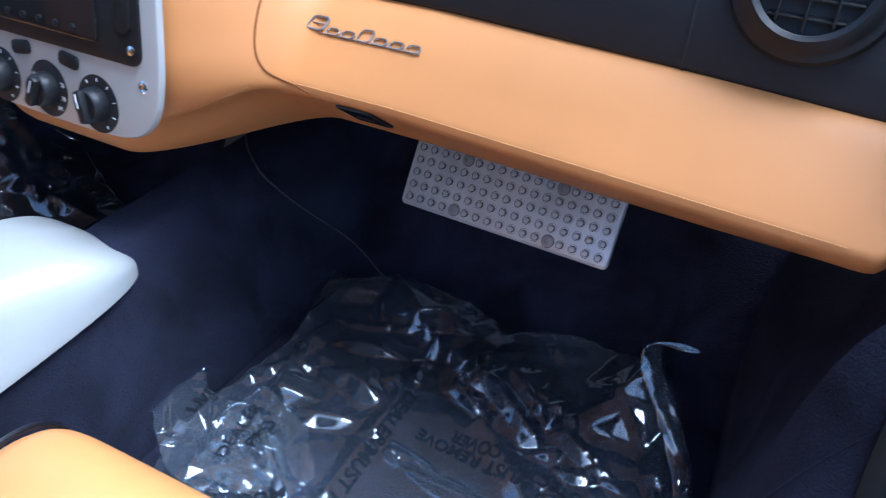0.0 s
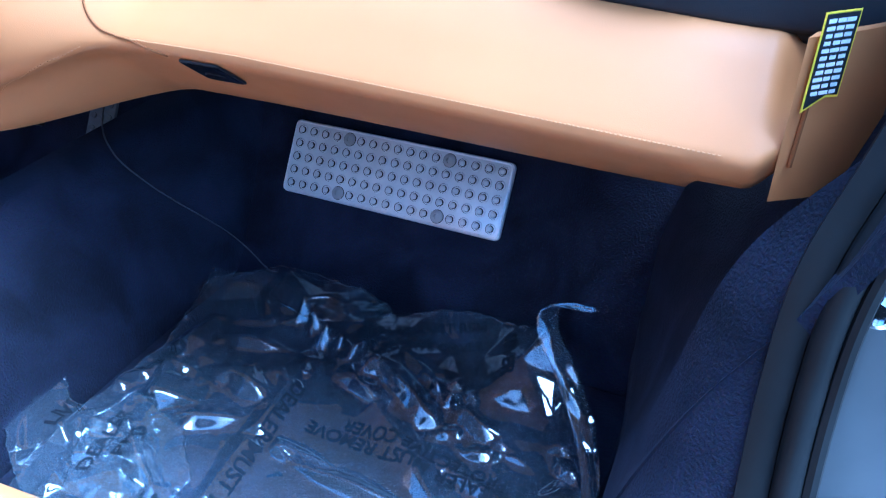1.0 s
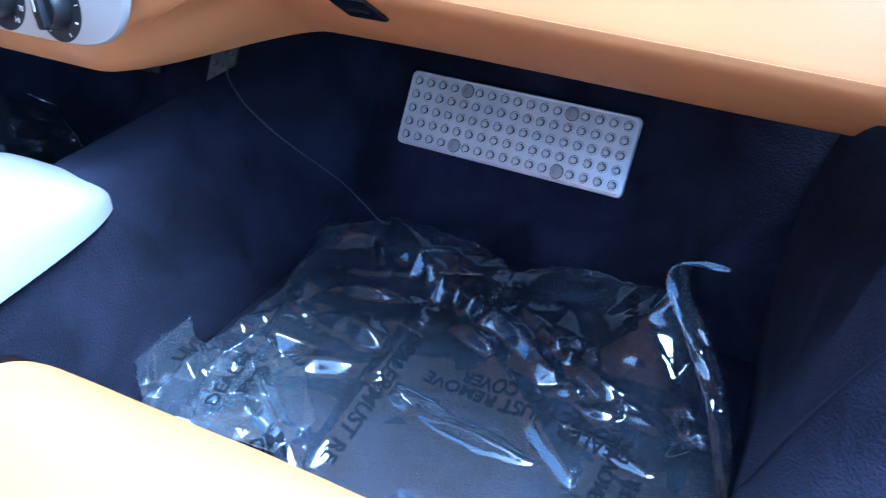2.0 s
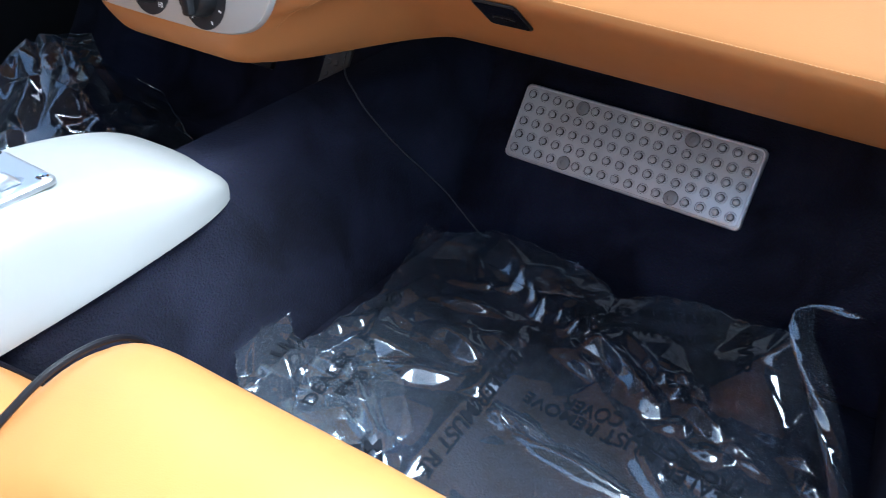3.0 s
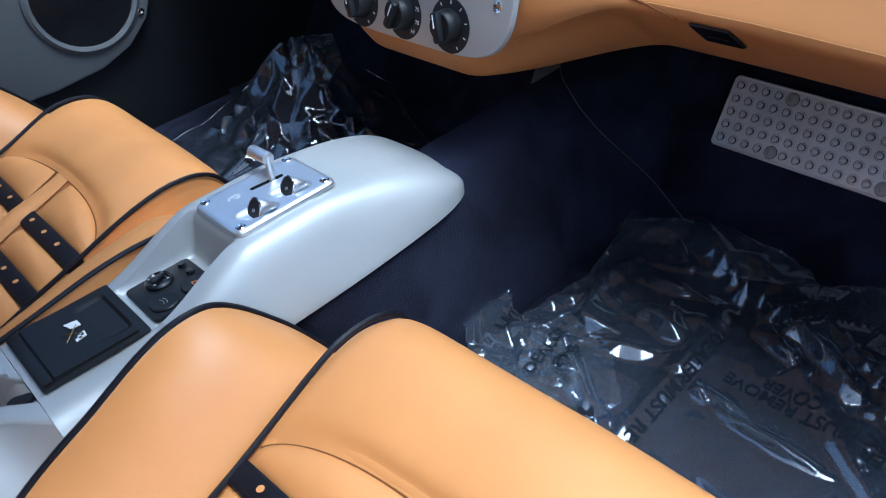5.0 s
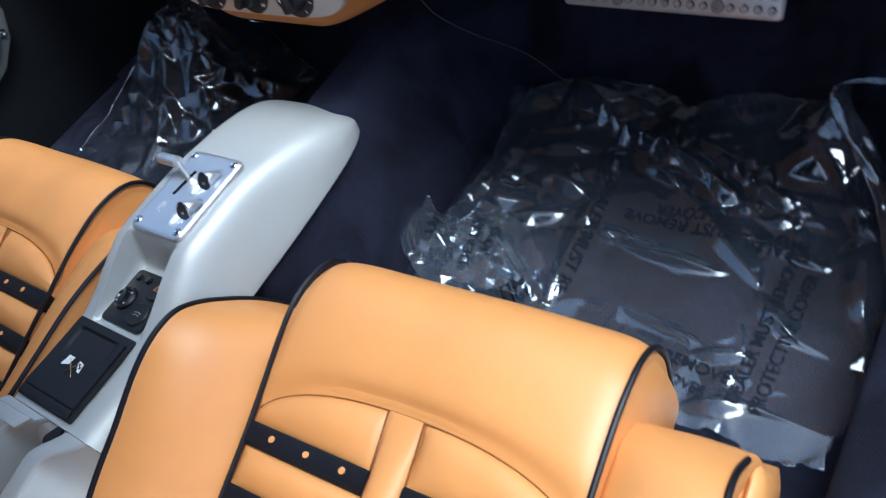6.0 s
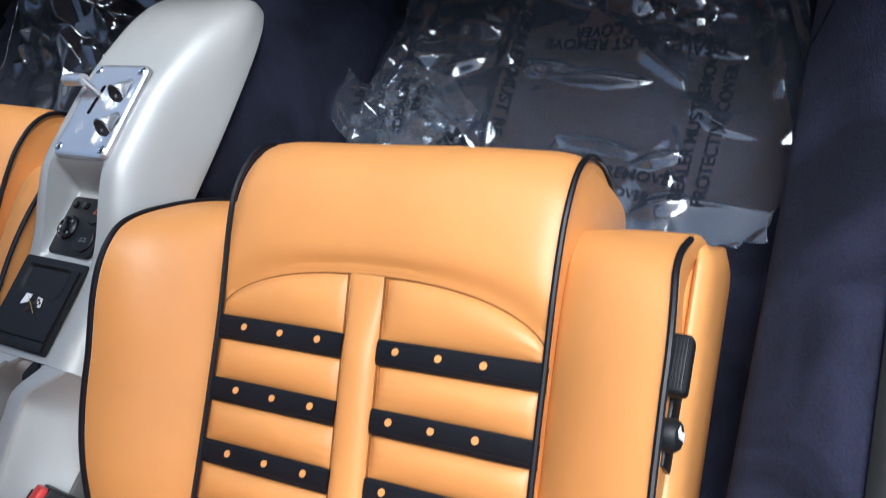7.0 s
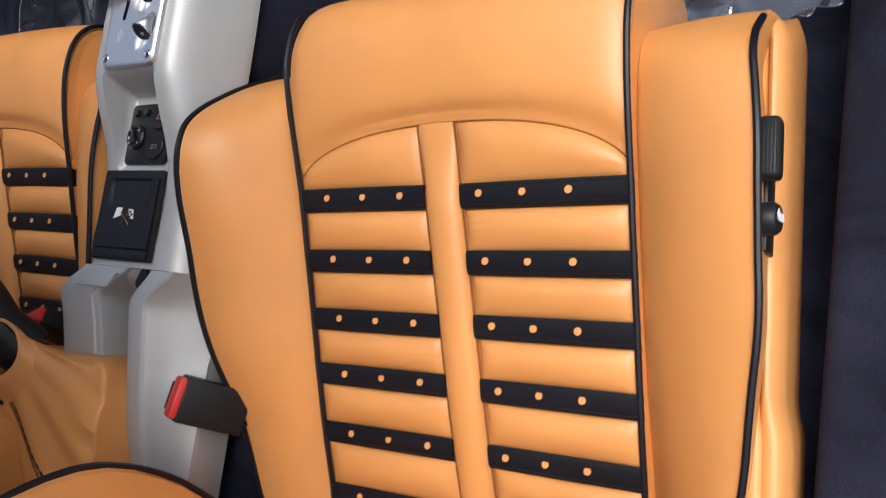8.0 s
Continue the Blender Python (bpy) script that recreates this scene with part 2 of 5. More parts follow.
def plate(outline, depth, m=None, bevel=0.0):
    """A flat plate with its outline in xy, from z = 0 up to depth."""
    bm = bmesh.new()
    vs = [bm.verts.new((x, y, 0)) for x, y in outline]
    f = bm.faces.new(vs)
    got = bmesh.ops.extrude_face_region(bm, geom=[f])
    tops = [v for v in got["geom"] if isinstance(v, bmesh.types.BMVert)]
    bmesh.ops.translate(bm, vec=(0, 0, depth), verts=tops)
    if bevel:
        ed = [e for e in bm.edges if all(abs(v.co.z - depth) < 1e-7 for v in e.verts)]
        bmesh.ops.bevel(bm, geom=ed, offset=bevel, segments=2, profile=0.5, affect="EDGES")
    if m is not None:
        bm.transform(m)
    return bm


def round_rect(w, h, r, n=5):
    out = []
    for cx, cy, a0 in ((w / 2 - r, h / 2 - r, 0), (-w / 2 + r, h / 2 - r, 90), (-w / 2 + r, -h / 2 + r, 180), (w / 2 - r, -h / 2 + r, 270)):
        out += [(cx + r * math.cos(radians(a0 + 90 * k / n)), cy + r * math.sin(radians(a0 + 90 * k / n))) for k in range(n + 1)]
    return out


def text_bm(words, size, depth=0.0, shear=0.0, spacing=1.0, bold=0.0):
    cu = bpy.data.curves.new("words", "FONT")
    cu.body, cu.size, cu.extrude, cu.shear, cu.space_character = words, size, depth, shear, spacing
    cu.align_x, cu.align_y, cu.offset = "CENTER", "CENTER", bold
    ob = bpy.data.objects.new("words", cu)
    scene.collection.objects.link(ob)
    me = bpy.data.meshes.new_from_object(ob.evaluated_get(bpy.context.evaluated_depsgraph_get()))
    bm = bmesh.new()
    bm.from_mesh(me)
    bpy.data.objects.remove(ob)
    bpy.data.curves.remove(cu)
    bpy.data.meshes.remove(me)
    return bm


def facing(at, normal, up=(0, 0, 1)):
    """The pose whose z looks along normal and whose y lies nearest to up."""
    z = Vector(normal).normalized()
    x = Vector(up).cross(z).normalized()
    return Matrix.Translation(at) @ Matrix((x, z.cross(x), z)).transposed().to_4x4()


# ---------------------------------------------------------------- structure of the car
def strip_loft(sections, thick):
    """A skin through sections of points, thickened along thick."""
    nu, nv = len(sections) - 1, len(sections[0]) - 1
    return grid(lambda u, v: Vector(sections[round(u * nu)][round(v * nv)]), nu, nv, thick)


solid("floor", rbox(1.62, 1.5, 0.03, 0, pose(-0.37, -0.05, -0.025)), CARPET, "dark navy carpeted car floor", "floor", "structure")


def toe_section(x):
    lean = 0.03 * smooth01(0.08, 0.26, x)
    keys = [(x, 0.625, -0.008), (x, 0.655 - lean, -0.003), (x, 0.680 - lean, 0.022), (x, 0.712 - 2 * lean, 0.064), (x, 0.782 - 3 * lean, 0.168), (x, 0.877 - 4 * lean, 0.31), (x, 0.975 - 4 * lean, 0.46)]
    return curve_points(keys, 26)


solid("toe_board", strip_loft([toe_section(-0.27 + 0.6 * i / 24) for i in range(25)], (0, 0.012, -0.012)), CARPET, "sloping dark navy carpeted toe board", "floor", "structure")
solid("driver_toe_board", strip_loft([[Vector((-1.20 + 0.82 * i / 8, p.y + 0.06, p.z)) for p in toe_section(-0.3)] for i in range(9)], (0, 0.012, -0.012)), CARPET, "sloping dark navy carpeted toe board", "floor", "structure")


def tunnel_section(y):
    grow = 0.02 * smooth01(0.45, 0.85, y)
    cut = 0.062 * smooth01(0.16, 0.10, y) + 0.09 * smooth01(-0.06, -0.10, y)
    half = [(0.110 + grow, -0.005), (0.106 + grow, 0.012), (0.098 + grow, 0.06), (0.090 + grow, 0.13 - cut * 0.6), (0.082 + grow, 0.172 - cut), (0.070 + grow, 0.200 - cut), (0.050, 0.210 - cut), (0.0, 0.203 - cut)]
    right = curve_points([(-0.358 + dx, y, z) for dx, z in half], 24)
    return right + [Vector((-0.716 - p.x, y, p.z - 0.10 * smooth01(-0.34, -0.44, -0.716 - p.x) * smooth01(0.02, 0.10, p.z))) for p in right[-2::-1]]


solid("tunnel", strip_loft([tunnel_section(-0.42 + 1.35 * i / 40) for i in range(41)], (0, 0, -0.01)), CARPET, "dark navy carpeted centre tunnel", "tunnel", "structure")


def trim_line(t):
    """The inner edge of the door trim: along the sill, then up the front pillar."""
    keys = [(0.392, -0.78, 0.114), (0.392, -0.3, 0.116), (0.391, 0.10, 0.123), (0.388, 0.25, 0.146), (0.386, 0.333, 0.193), (0.384, 0.375, 0.269), (0.388, 0.397, 0.340), (0.408, 0.425, 0.405), (0.435, 0.458, 0.50), (0.455, 0.50, 0.60)]
    return curve_points(keys, 121)[round(t * 120)]


def side_section(t):
    """Carpet from the floor up to the trim."""
    e = trim_line(t)
    top = e.z
    keys = [(0.290, e.y, 0.0), (0.300, e.y, 0.006), (0.301, e.y, 0.040), (0.302, e.y, 0.078), (0.308, e.y, 0.094), (0.330, e.y, 0.094 + 0.35 * (top - 0.094)), (0.358, e.y, 0.094 + 0.72 * (top - 0.094)), (e.x + 0.002, e.y, top - 0.004)]
    return curve_points(keys, 36)


solid("sill_carpet", strip_loft([side_section(0.78 * i / 60) for i in range(61)], (0.010, 0, -0.006)), CARPET, "dark navy carpet covering the inner door sill", "wall", "structure")


def kick_section(y):
    inn = 0.05 * smooth01(0.46, 0.78, y)
    e = 0.002
    keys = [(0.290, y, 0.0), (0.299 - inn * 0.6, y, 0.006), (0.300 - inn * 0.6, y, 0.040), (0.301 - inn * 0.6, y, 0.078), (0.308 - inn * 0.7, y, 0.100), (0.326 - inn, y, 0.16), (0.356 - inn, y, 0.24), (0.406 - inn * 0.7, y, 0.34), (0.452, y, 0.47)]
    return curve_points(keys, 36)


solid("kick_panel", strip_loft([kick_section(0.385 + 0.53 * i / 24) for i in range(25)], (0.012, 0, -0.004)), CARPET, "dark navy carpeted kick panel beside the footwell", "wall", "structure")


def trim_section(t):
    e = trim_line(t)
    n = trim_line(min(1, t + 0.02)) - trim_line(max(0, t - 0.02))
    out = Vector((0, n.z, -n.y)).normalized() * -1
    return [e + Vector((0.0, 0, 0)) - out * 0.006, e + out * 0.001, e + Vector((0.009, 0, 0)) + out * 0.004, e + Vector((0.018, 0, 0)) + out * 0.002, e + Vector((0.026, 0, 0)) - out * 0.012]


solid("sill_trim", strip_loft([trim_section(i / 120) for i in range(121)], (0.004, 0.004, -0.004)), RUBBER, "scuffed black trim along the door sill and pillar", "trim", "structure")

seal = thing("door_seal", "black rubber seal round the door opening", "seal", (0.405, 0.0, 0.12), kind="structure")
SEAL_LINE = [trim_line(i / 120) + Vector((0.027, -0.004, 0.001)) for i in range(0, 121)]
part("seal_bulb", tube(SEAL_LINE, 0.0085, 10), RUBBER, seal)
part("seal_lip", tube([p + Vector((0.012, -0.002, -0.005)) for p in SEAL_LINE], 0.0050, 8), RUBBER, seal)

body = thing("car_body", "grey painted lower body outside the door opening", "car body", (0.5, 0.1, -0.1), kind="structure")
part("outer_sill", rbox(0.12, 1.5, 0.20, 0.03, pose(0.485, -0.14, -0.01), 4), BODY_PAINT, body)
part("front_wing", rbox(0.16, 0.30, 0.16, 0.03, pose(0.52, 0.62, -0.06), 4), BODY_PAINT, body)
part("hinge_pillar", rbox(0.14, 0.16, 0.66, 0.012, pose(0.487, 0.545, 0.36, 0, 0, 14)), JAMB, body, "dark grey door jamb")
part("hinge_bolt", turned([(0.0, 0), (0.012, 0), (0.013, 0.003), (0.012, 0.010), (0.008, 0.013), (0.006, 0.007), (0, 0.007)], 18, facing((0.446, 0.460, 0.285), (-0.25, -0.97, 0.1))), CHROME, body)
# unseen dark wall, and a panel added above it to keep light off the dash
part("rear_wall", rbox(1.62, 0.04, 0.80, 0.01, pose(-0.37, -1.02, 0.28)), DASH_DARK, body)
part("rear_light_block", rbox(1.30, 0.03, 0.46, 0.01, pose(-0.37, -0.90, 0.87, 25)), DASH_DARK, body)
part("left_pillar", tube([(-0.88, 0.18, 1.02), (-1.02, 0.52, 0.84), (-1.13, 0.86, 0.58)], 0.026, 8), DASH_DARK, body)
roof = thing("car_roof", "closed car roof with light lining above the seats", "car roof", (-0.36, -0.25, 1.03), kind="structure")
def roof_panel(u, v):
    x, y = -0.88 + 1.02 * u, -0.80 + 0.98 * v
    return Vector((x, y, 1.02 + 0.05 * math.sin(math.pi * u) + 0.03 * math.sin(math.pi * v)))
part("roof_lining", grid(roof_panel, 24, 16, (0, 0, 0.03)), ROOF_LINING, roof)
part("header_rail", tube([roof_panel(i / 20, 1.0) for i in range(21)], 0.026, 8), DASH_DARK, roof)
part("side_rail", tube([roof_panel(1.0, i / 20) for i in range(21)], 0.024, 8), DASH_DARK, roof)
part("side_rail", tube([roof_panel(0.0, i / 20) for i in range(21)], 0.024, 8), DASH_DARK, roof)
part("front_pillar", tube([(0.14, 0.18, 1.02), (0.29, 0.52, 0.84), (0.42, 0.86, 0.60)], 0.026, 8), DASH_DARK, roof)
solid("ground", rbox(60, 60, 0.1, 0, pose(0, 0, -0.30)), GROUND, "grey paved ground outside the car", "ground", "structure")
solid("wall_left", rbox(0.03, 2.06, 0.75, 0, pose(-1.215, 0.0, 0.28)), DASH_DARK, "black inner side of the car body", "wall", "structure")
solid("firewall", rbox(1.62, 0.02, 0.75, 0, pose(-0.37, 1.0, 0.28)), DASH_DARK, "black bulkhead behind the dashboard", "wall", "structure")

# driver's door with its loudspeaker
ddoor = thing("driver_door", "grey door panel with a black loudspeaker", "door", (-1.15, 0.1, 0.1), kind="structure")
door_card = [(-0.75, 0.16), (0.20, 0.135), (0.29, 0.142), (0.35, 0.162), (0.395, 0.198), (0.418, 0.24), (0.425, 0.29), (0.425, 0.55), (-0.75, 0.6)]
part("door_card", plate(door_card, 0.025, Matrix(((0, 0, 1, -1.155), (1, 0, 0, 0), (0, 1, 0, 0), (0, 0, 0, 1))), 0.008), GREY_TRIM, ddoor)
part("door_shell", rbox(0.05, 1.3, 0.75, 0.01, pose(-1.185, -0.13, 0.3)), DASH_DARK, ddoor)
part("speaker_ring", turned([(0.098, 0), (0.098, 0.006), (0.092, 0.010), (0.086, 0.008), (0.084, 0.0)], 40, facing((-1.131, 0.300, 0.272), (1, 0, 0))), GREY_TRIM, ddoor)
part("speaker_cover", turned([(0.085, 0), (0.085, 0.004), (0.06, 0.006), (0.03, 0.011), (0, 0.012)], 40, facing((-1.130, 0.300, 0.272), (1, 0, 0))), GLOSS_BLACK, ddoor, "glossy black loudspeaker cover")
part("screw", turned([(0.007, 0), (0.007, 0.003), (0.004, 0.004), (0, 0.002)], 14, facing((-1.129, 0.385, 0.215), (1, 0, 0))), CHROME, ddoor)

# ---------------------------------------------------------------- seats
ZC = [(-0.40, 0.040), (-0.30, 0.058), (-0.22, 0.088), (-0.165, 0.107), (-0.11, 0.125), (-0.05, 0.145), (0.0, 0.161), (0.04, 0.174), (0.08, 0.188), (0.12, 0.199), (0.155, 0.197), (0.18, 0.183), (0.20, 0.16)]
ZI = [(-0.40, 0.035), (-0.30, 0.051), (-0.165, 0.105), (-0.05, 0.144), (0.0, 0.159), (0.05, 0.172), (0.085, 0.174), (0.108, 0.164), (0.125, 0.138), (0.133, 0.09), (0.134, 0.05)]
ROWS_L = [-0.0047, -0.0612, -0.117, -0.1706, -0.229, -0.2925]
ROWS_R = [-0.005, -0.061, -0.1155, -0.171, -0.229, -0.288]
PAD, RIB_W, BAND = 0.168, 0.0185, 0.0093
# outer edges of the bolsters: along y, how far out and how high
EDGE_L = [(-0.36, 0.250, 0.05), (-0.30, 0.250, 0.080), (-0.225, 0.250, 0.1206), (-0.158, 0.256, 0.1675), (-0.109, 0.259, 0.1915), (-0.061, 0.256, 0.2135), (-0.009, 0.251, 0.2400), (0.028, 0.248, 0.2500), (0.061, 0.250, 0.2410), (0.107, 0.254, 0.1890), (0.136, 0.252, 0.145), (0.150, 0.246, 0.118)]
EDGE_R = [(-0.36, 0.222, 0.108), (-0.293, 0.2334, 0.128), (-0.222, 0.2506, 0.150), (-0.1565, 0.258, 0.170), (-0.104, 0.2635, 0.183), (-0.059, 0.2632, 0.191), (-0.010, 0.2626, 0.1995), (0.023, 0.262, 0.2023), (0.057, 0.259, 0.2005), (0.089, 0.256, 0.193), (0.115, 0.257, 0.1715), (0.137, 0.261, 0.137), (0.145, 0.262, 0.10)]


def rib_x(y):
    """The middle of the centre rib."""
    return -0.004 - 0.045 * y


def seat_z(x, y):
    return curve_value(ZC, y) + 0.003 * (x / PAD) ** 2


def pad_left(y):
    """The left edge of the cushion pad, drawn in a little behind the front roll."""
    return -PAD + 0.004 * smooth01(0.07, -0.03, y)


def arch(x):
    return 0.003 + 0.055 * math.sqrt(max(0.0, 1 - (abs(x) / 0.171) ** 2.3))


def pillow(x0, x1, low, high, rise):
    """A stuffed panel between the lines y = low(x) and y = high(x)."""
    def f(u, v):
        a, c = x0(low(0)), x1(low(0))
        x = a + (c - a) * u
        y = low(x) + (high(x) - low(x)) * v
        b = (max(0.0, math.sin(math.pi * min(max(u, 0.0), 1.0)))) ** 0.42 * (max(0.0, math.sin(math.pi * v))) ** 0.62
        w = 0.0013 * noise.noise(Vector((x * 30, y * 60, rise * 500))) * b
        tug = math.exp(-min(u, 1 - u) / 0.12)
        w += 0.0030 * tug * b * math.sin(y * 900 + 3 * math.sin(x * 40)) * noise.noise(Vector((x * 22, y * 22, 2.0)))
        return Vector((x, y, seat_z(x, y) - 0.005 + rise * b + w))
    return grid(f, 26, 16, (0, 0, -0.012))


def seat(label, dx, dy, dz, outer):
    """A bucket seat; outer is +1 where its controls are on the +x side, 0 where they are not seen."""
    s = thing("seat", label, "car seat", (dx, -0.1, 0.0), "bucket seats")
    place = pose(dx + 0.0015 * outer, dy, dz + 0.001 * outer, 0, -0.5 * outer, 2.8 if outer else 0)

    def put(name, bm, mat, parent=s, tag=""):
        bm.transform(place)
        return part(name, bm, mat, parent, tag)

    # front roll of the cushion, a little lower at one end
    def sink(x, y):
        return (0.003 * smooth01(0.0, -PAD, x) - 0.006 * smooth01(0.03, PAD, x)) * smooth01(0.05, 0.12, y)

    def roll(u, v):
        x = -PAD + 2 * PAD * u
        a = arch(x)
        keys = [(a, seat_z(x, a) - 0.0055), (a + 0.008, seat_z(x, a) - 0.0005), (0.5 * (a + 0.1), seat_z(x, 0.5 * (a + 0.1)) + 0.005), (0.122, 0.2045), (0.158, 0.2025), (0.184, 0.188), (0.199, 0.161), (0.203, 0.125), (0.197, 0.05)]
        p = curve_points([(0, yy, zz) for yy, zz in keys], 33)[round(v * 32)]
        edge = 1 - abs(u * 2 - 1) ** 14
        pull = 0.0011 * math.exp(-v / 0.10) * math.sin(x * 420 + 4 * math.sin(x * 90)) * noise.noise(Vector((x * 18, 1.0, 7.0)))
        return Vector((x, p.y - 0.006 * (1 - edge), p.z + sink(x, p.y) + pull - 0.009 * (1 - edge) + 0.0008 * noise.noise(Vector((x * 25, v * 6, 3))) * edge))
    put("front_roll", grid(roll, 44, 32, (0, -0.012, -0.012)), LEATHER)
    # side faces of the pad
    for sx in (-1, 1):
        def side(u, v, sx=sx):
            y = -0.34 + 0.535 * u
            z = seat_z(PAD, y) - 0.006 if y < 0.12 else curve_value([(0.12, 0.196), (0.156, 0.192), (0.178, 0.178), (0.190, 0.153), (0.195, 0.12)], y)
            return Vector((sx * ((PAD if sx > 0 else -pad_left(y)) - 0.001 + 0.006 * math.sin(math.pi * v)), y, z + sink(sx * PAD, y) + (0.03 - z) * v))
        put("pad_side", grid(side, 40, 6, (-sx * 0.01, 0, 0)), LEATHER)
    # ribbed panels and straps
    for x0, x1, rows in ((pad_left, lambda y: rib_x(y) - RIB_W, ROWS_L), (lambda y: rib_x(y) + RIB_W, lambda y: PAD, ROWS_R)):
        left = rows is ROWS_L
        for i in range(len(rows)):
            low = lambda x, r=rows[i]: r + BAND
            high = arch if i == 0 else (lambda x, r=rows[i - 1]: r - BAND)
            if i == 0:
                high = lambda x, r=rows[0]: max(arch(x), r + BAND + 0.0015)
            put("ribbed_panel", pillow(x0, x1, low, high, 0.0135), LEATHER)
            r = rows[i]

            def band(u, v, r=r, x0=x0, x1=x1):
                x, y = x0(r) + (x1(r) - x0(r)) * u, r + BAND * 1.12 * (2 * v - 1)
                return Vector((x, y, seat_z(x, y) + 0.001 + 0.0022 * math.sin(math.pi * v) ** 0.4 + 0.001 * math.sin(math.pi * u)))
            strap = put("strap", grid(band, 14, 6, (0, 0, -0.012)), BLACK_LEATHER, s, "black leather strap with punched holes")
            for e in (-1, 1):
                put("hem", tube([band(i / 14, 0.5 + 0.36 * e) + Vector((0, 0, 0.0002)) for i in range(15)], 0.0005, 5), BLACK_LEATHER, strap)
            for k in range(3):
                x = x0(r) + (x1(r) - x0(r)) * (0.235 + 0.295 * k if left else 0.13 + 0.270 * k)
                y = r + 0.001
                put("hole", turned([(0.0034, 0), (0.0034, 0.0006), (0, 0.0008)], 12, Matrix.Translation((x, y, seat_z(x, y) + 0.0043))), LEATHER, strap)
        put("ribbed_panel", pillow(x0, x1, lambda x: -0.34, lambda x, r=rows[-1]: r - BAND, 0.0135), LEATHER)
    def rib(u, v):
        y = arch(-0.01) - 0.0006 - (arch(-0.01) + 0.339) * v
        x = rib_x(y) + RIB_W * (2 * u - 1)
        return Vector((x, y, seat_z(x, y) - 0.003 + 0.0125 * math.sin(math.pi * u) ** 0.42 * min(1, 0.10 + 5 * v)))
    put("centre_rib", grid(rib, 12, 50, (0, 0, -0.012)), LEATHER)
    put("arch_seam", tube([(x, arch(x) - 0.0003, seat_z(x, arch(x)) - 0.0038) for x in [-PAD + 0.004 + (2 * PAD - 0.008) * i / 60 for i in range(61)]], 0.0009, 6), SEAM)
    for sx in (-1, 1):
        line = [(rib_x(y) + sx * (RIB_W + 0.0005), y, seat_z(0.02, y) - 0.0008) for y in [arch(-0.01) - 0.001 - 0.016 * k for k in range(25)]]
        put("rib_seam", tube(line, 0.0010, 6), SEAM)
    # bolsters
    for sx in (-1, 1):
        def bolster(u, v, sx=sx):
            edge = EDGE_L if sx < 0 else EDGE_R
            y = 0.146 - 0.50 * u ** 1.25
            zi = curve_value(ZI, y - 0.010)
            w, zb = curve_value([(e[0], e[1]) for e in edge], y), curve_value([(e[0], e[2]) for e in edge], y)
            inner = min(PAD + 0.002 if sx > 0 else -pad_left(y) + 0.002, w - 0.03)
            if v <= 16 / 28:
                k = v * 28 / 16
                p = Vector((0, inner + (w - inner) * k ** 1.08, zi - 0.006 + (zb - zi + 0.006) * (0.45 * k + 0.55 * math.sin(0.5 * math.pi * k)) + 0.004 * math.sin(math.pi * k)))
            else:
                p = curve_points([(0, w - 0.002, zb + 0.001), (0, w, zb), (0, w + 0.003, zb - 0.02), (0, w - 0.001, zb - 0.06), (0, w - 0.006, min(0.06, zb - 0.07))], 21)[5 + round((v * 28 - 16) / 12 * 15)]
            return Vector((sx * p.y, y, p.z + 0.0007 * noise.noise(Vector((p.y * 30, y * 14, sx * 4)))))
        put("bolster", grid(bolster, 60, 28, (-sx * 0.004, 0, -0.012)), LEATHER)
        line = [bolster(i / 60, 16 / 28) for i in range(0, 59)]
        front = [line[0] + Vector((0, 0.001, -0.035))] if sx < 0 else []
        line = line if sx < 0 else [p for p in line if p.z > 0.166 or p.y < 0]
        put("piping", tube(curve_points([p + Vector((sx * 0.003, 0, 0.0015)) for p in front + line[::3]], 90), 0.0028, 8), PIPING)
    # piping along both edges of the pad
    for sx in (-1, 1):
        pts = [(sx * PAD, 0.192, 0.06), (sx * PAD, 0.199, 0.125), (sx * PAD, 0.195, 0.160), (sx * PAD, 0.181, 0.185), (sx * PAD, 0.156, 0.199), (sx * PAD, 0.120, 0.202)]
        pts += [(PAD if sx > 0 else pad_left(y), y, seat_z(PAD, y) + 0.001) for y in (0.085, 0.05, 0.0, -0.05, -0.11, -0.17, -0.23, -0.29, -0.34)]
        put("piping", tube(curve_points([(x, y, z + sink(x, y)) for x, y, z in pts], 90), 0.0028, 8), PIPING)
    # backrest
    BE = [(-0.350, 0.05), (-0.326, 0.14), (-0.287, 0.225), (-0.272, 0.30), (-0.283, 0.36), (-0.315, 0.43), (-0.36, 0.55), (-0.43, 0.70), (-0.50, 0.80)]
    def back(u, v):
        z = 0.03 + 0.80 * v
        e = curve_value([(b, a) for a, b in BE], z)
        c = -0.335 - 0.30 * (z - 0.08)
        c = min(c, e - 0.02)
        w = 0.245 - 0.05 * smooth01(0.55, 0.85, z)
        keys = [(-w - 0.01, c - 0.12), (-w - 0.012, e - 0.03), (-w, e), (-w + 0.03, e + 0.004), (-w + 0.075, c + 0.01), (0, c)]
        half = curve_points([(a, b, z) for a, b in keys], 18)
        full = half + [Vector((-p.x, p.y, p.z)) for p in half[-2::-1]]
        return full[round(u * 34)]
    put("backrest", grid(back, 34, 30, (0, -0.02, 0)), LEATHER)
    put("backrest_shell", rbox(0.46, 0.05, 0.78, 0.02, pose(0, -0.565, 0.46, 17), 3), LEATHER)
    for sx in (-1, 1):
        put("piping", tube(curve_points([(sx * (0.226 - 0.05 * smooth01(0.55, 0.85, z)), y + 0.010, z) for y, z in BE], 60), 0.0042, 8), PIPING)
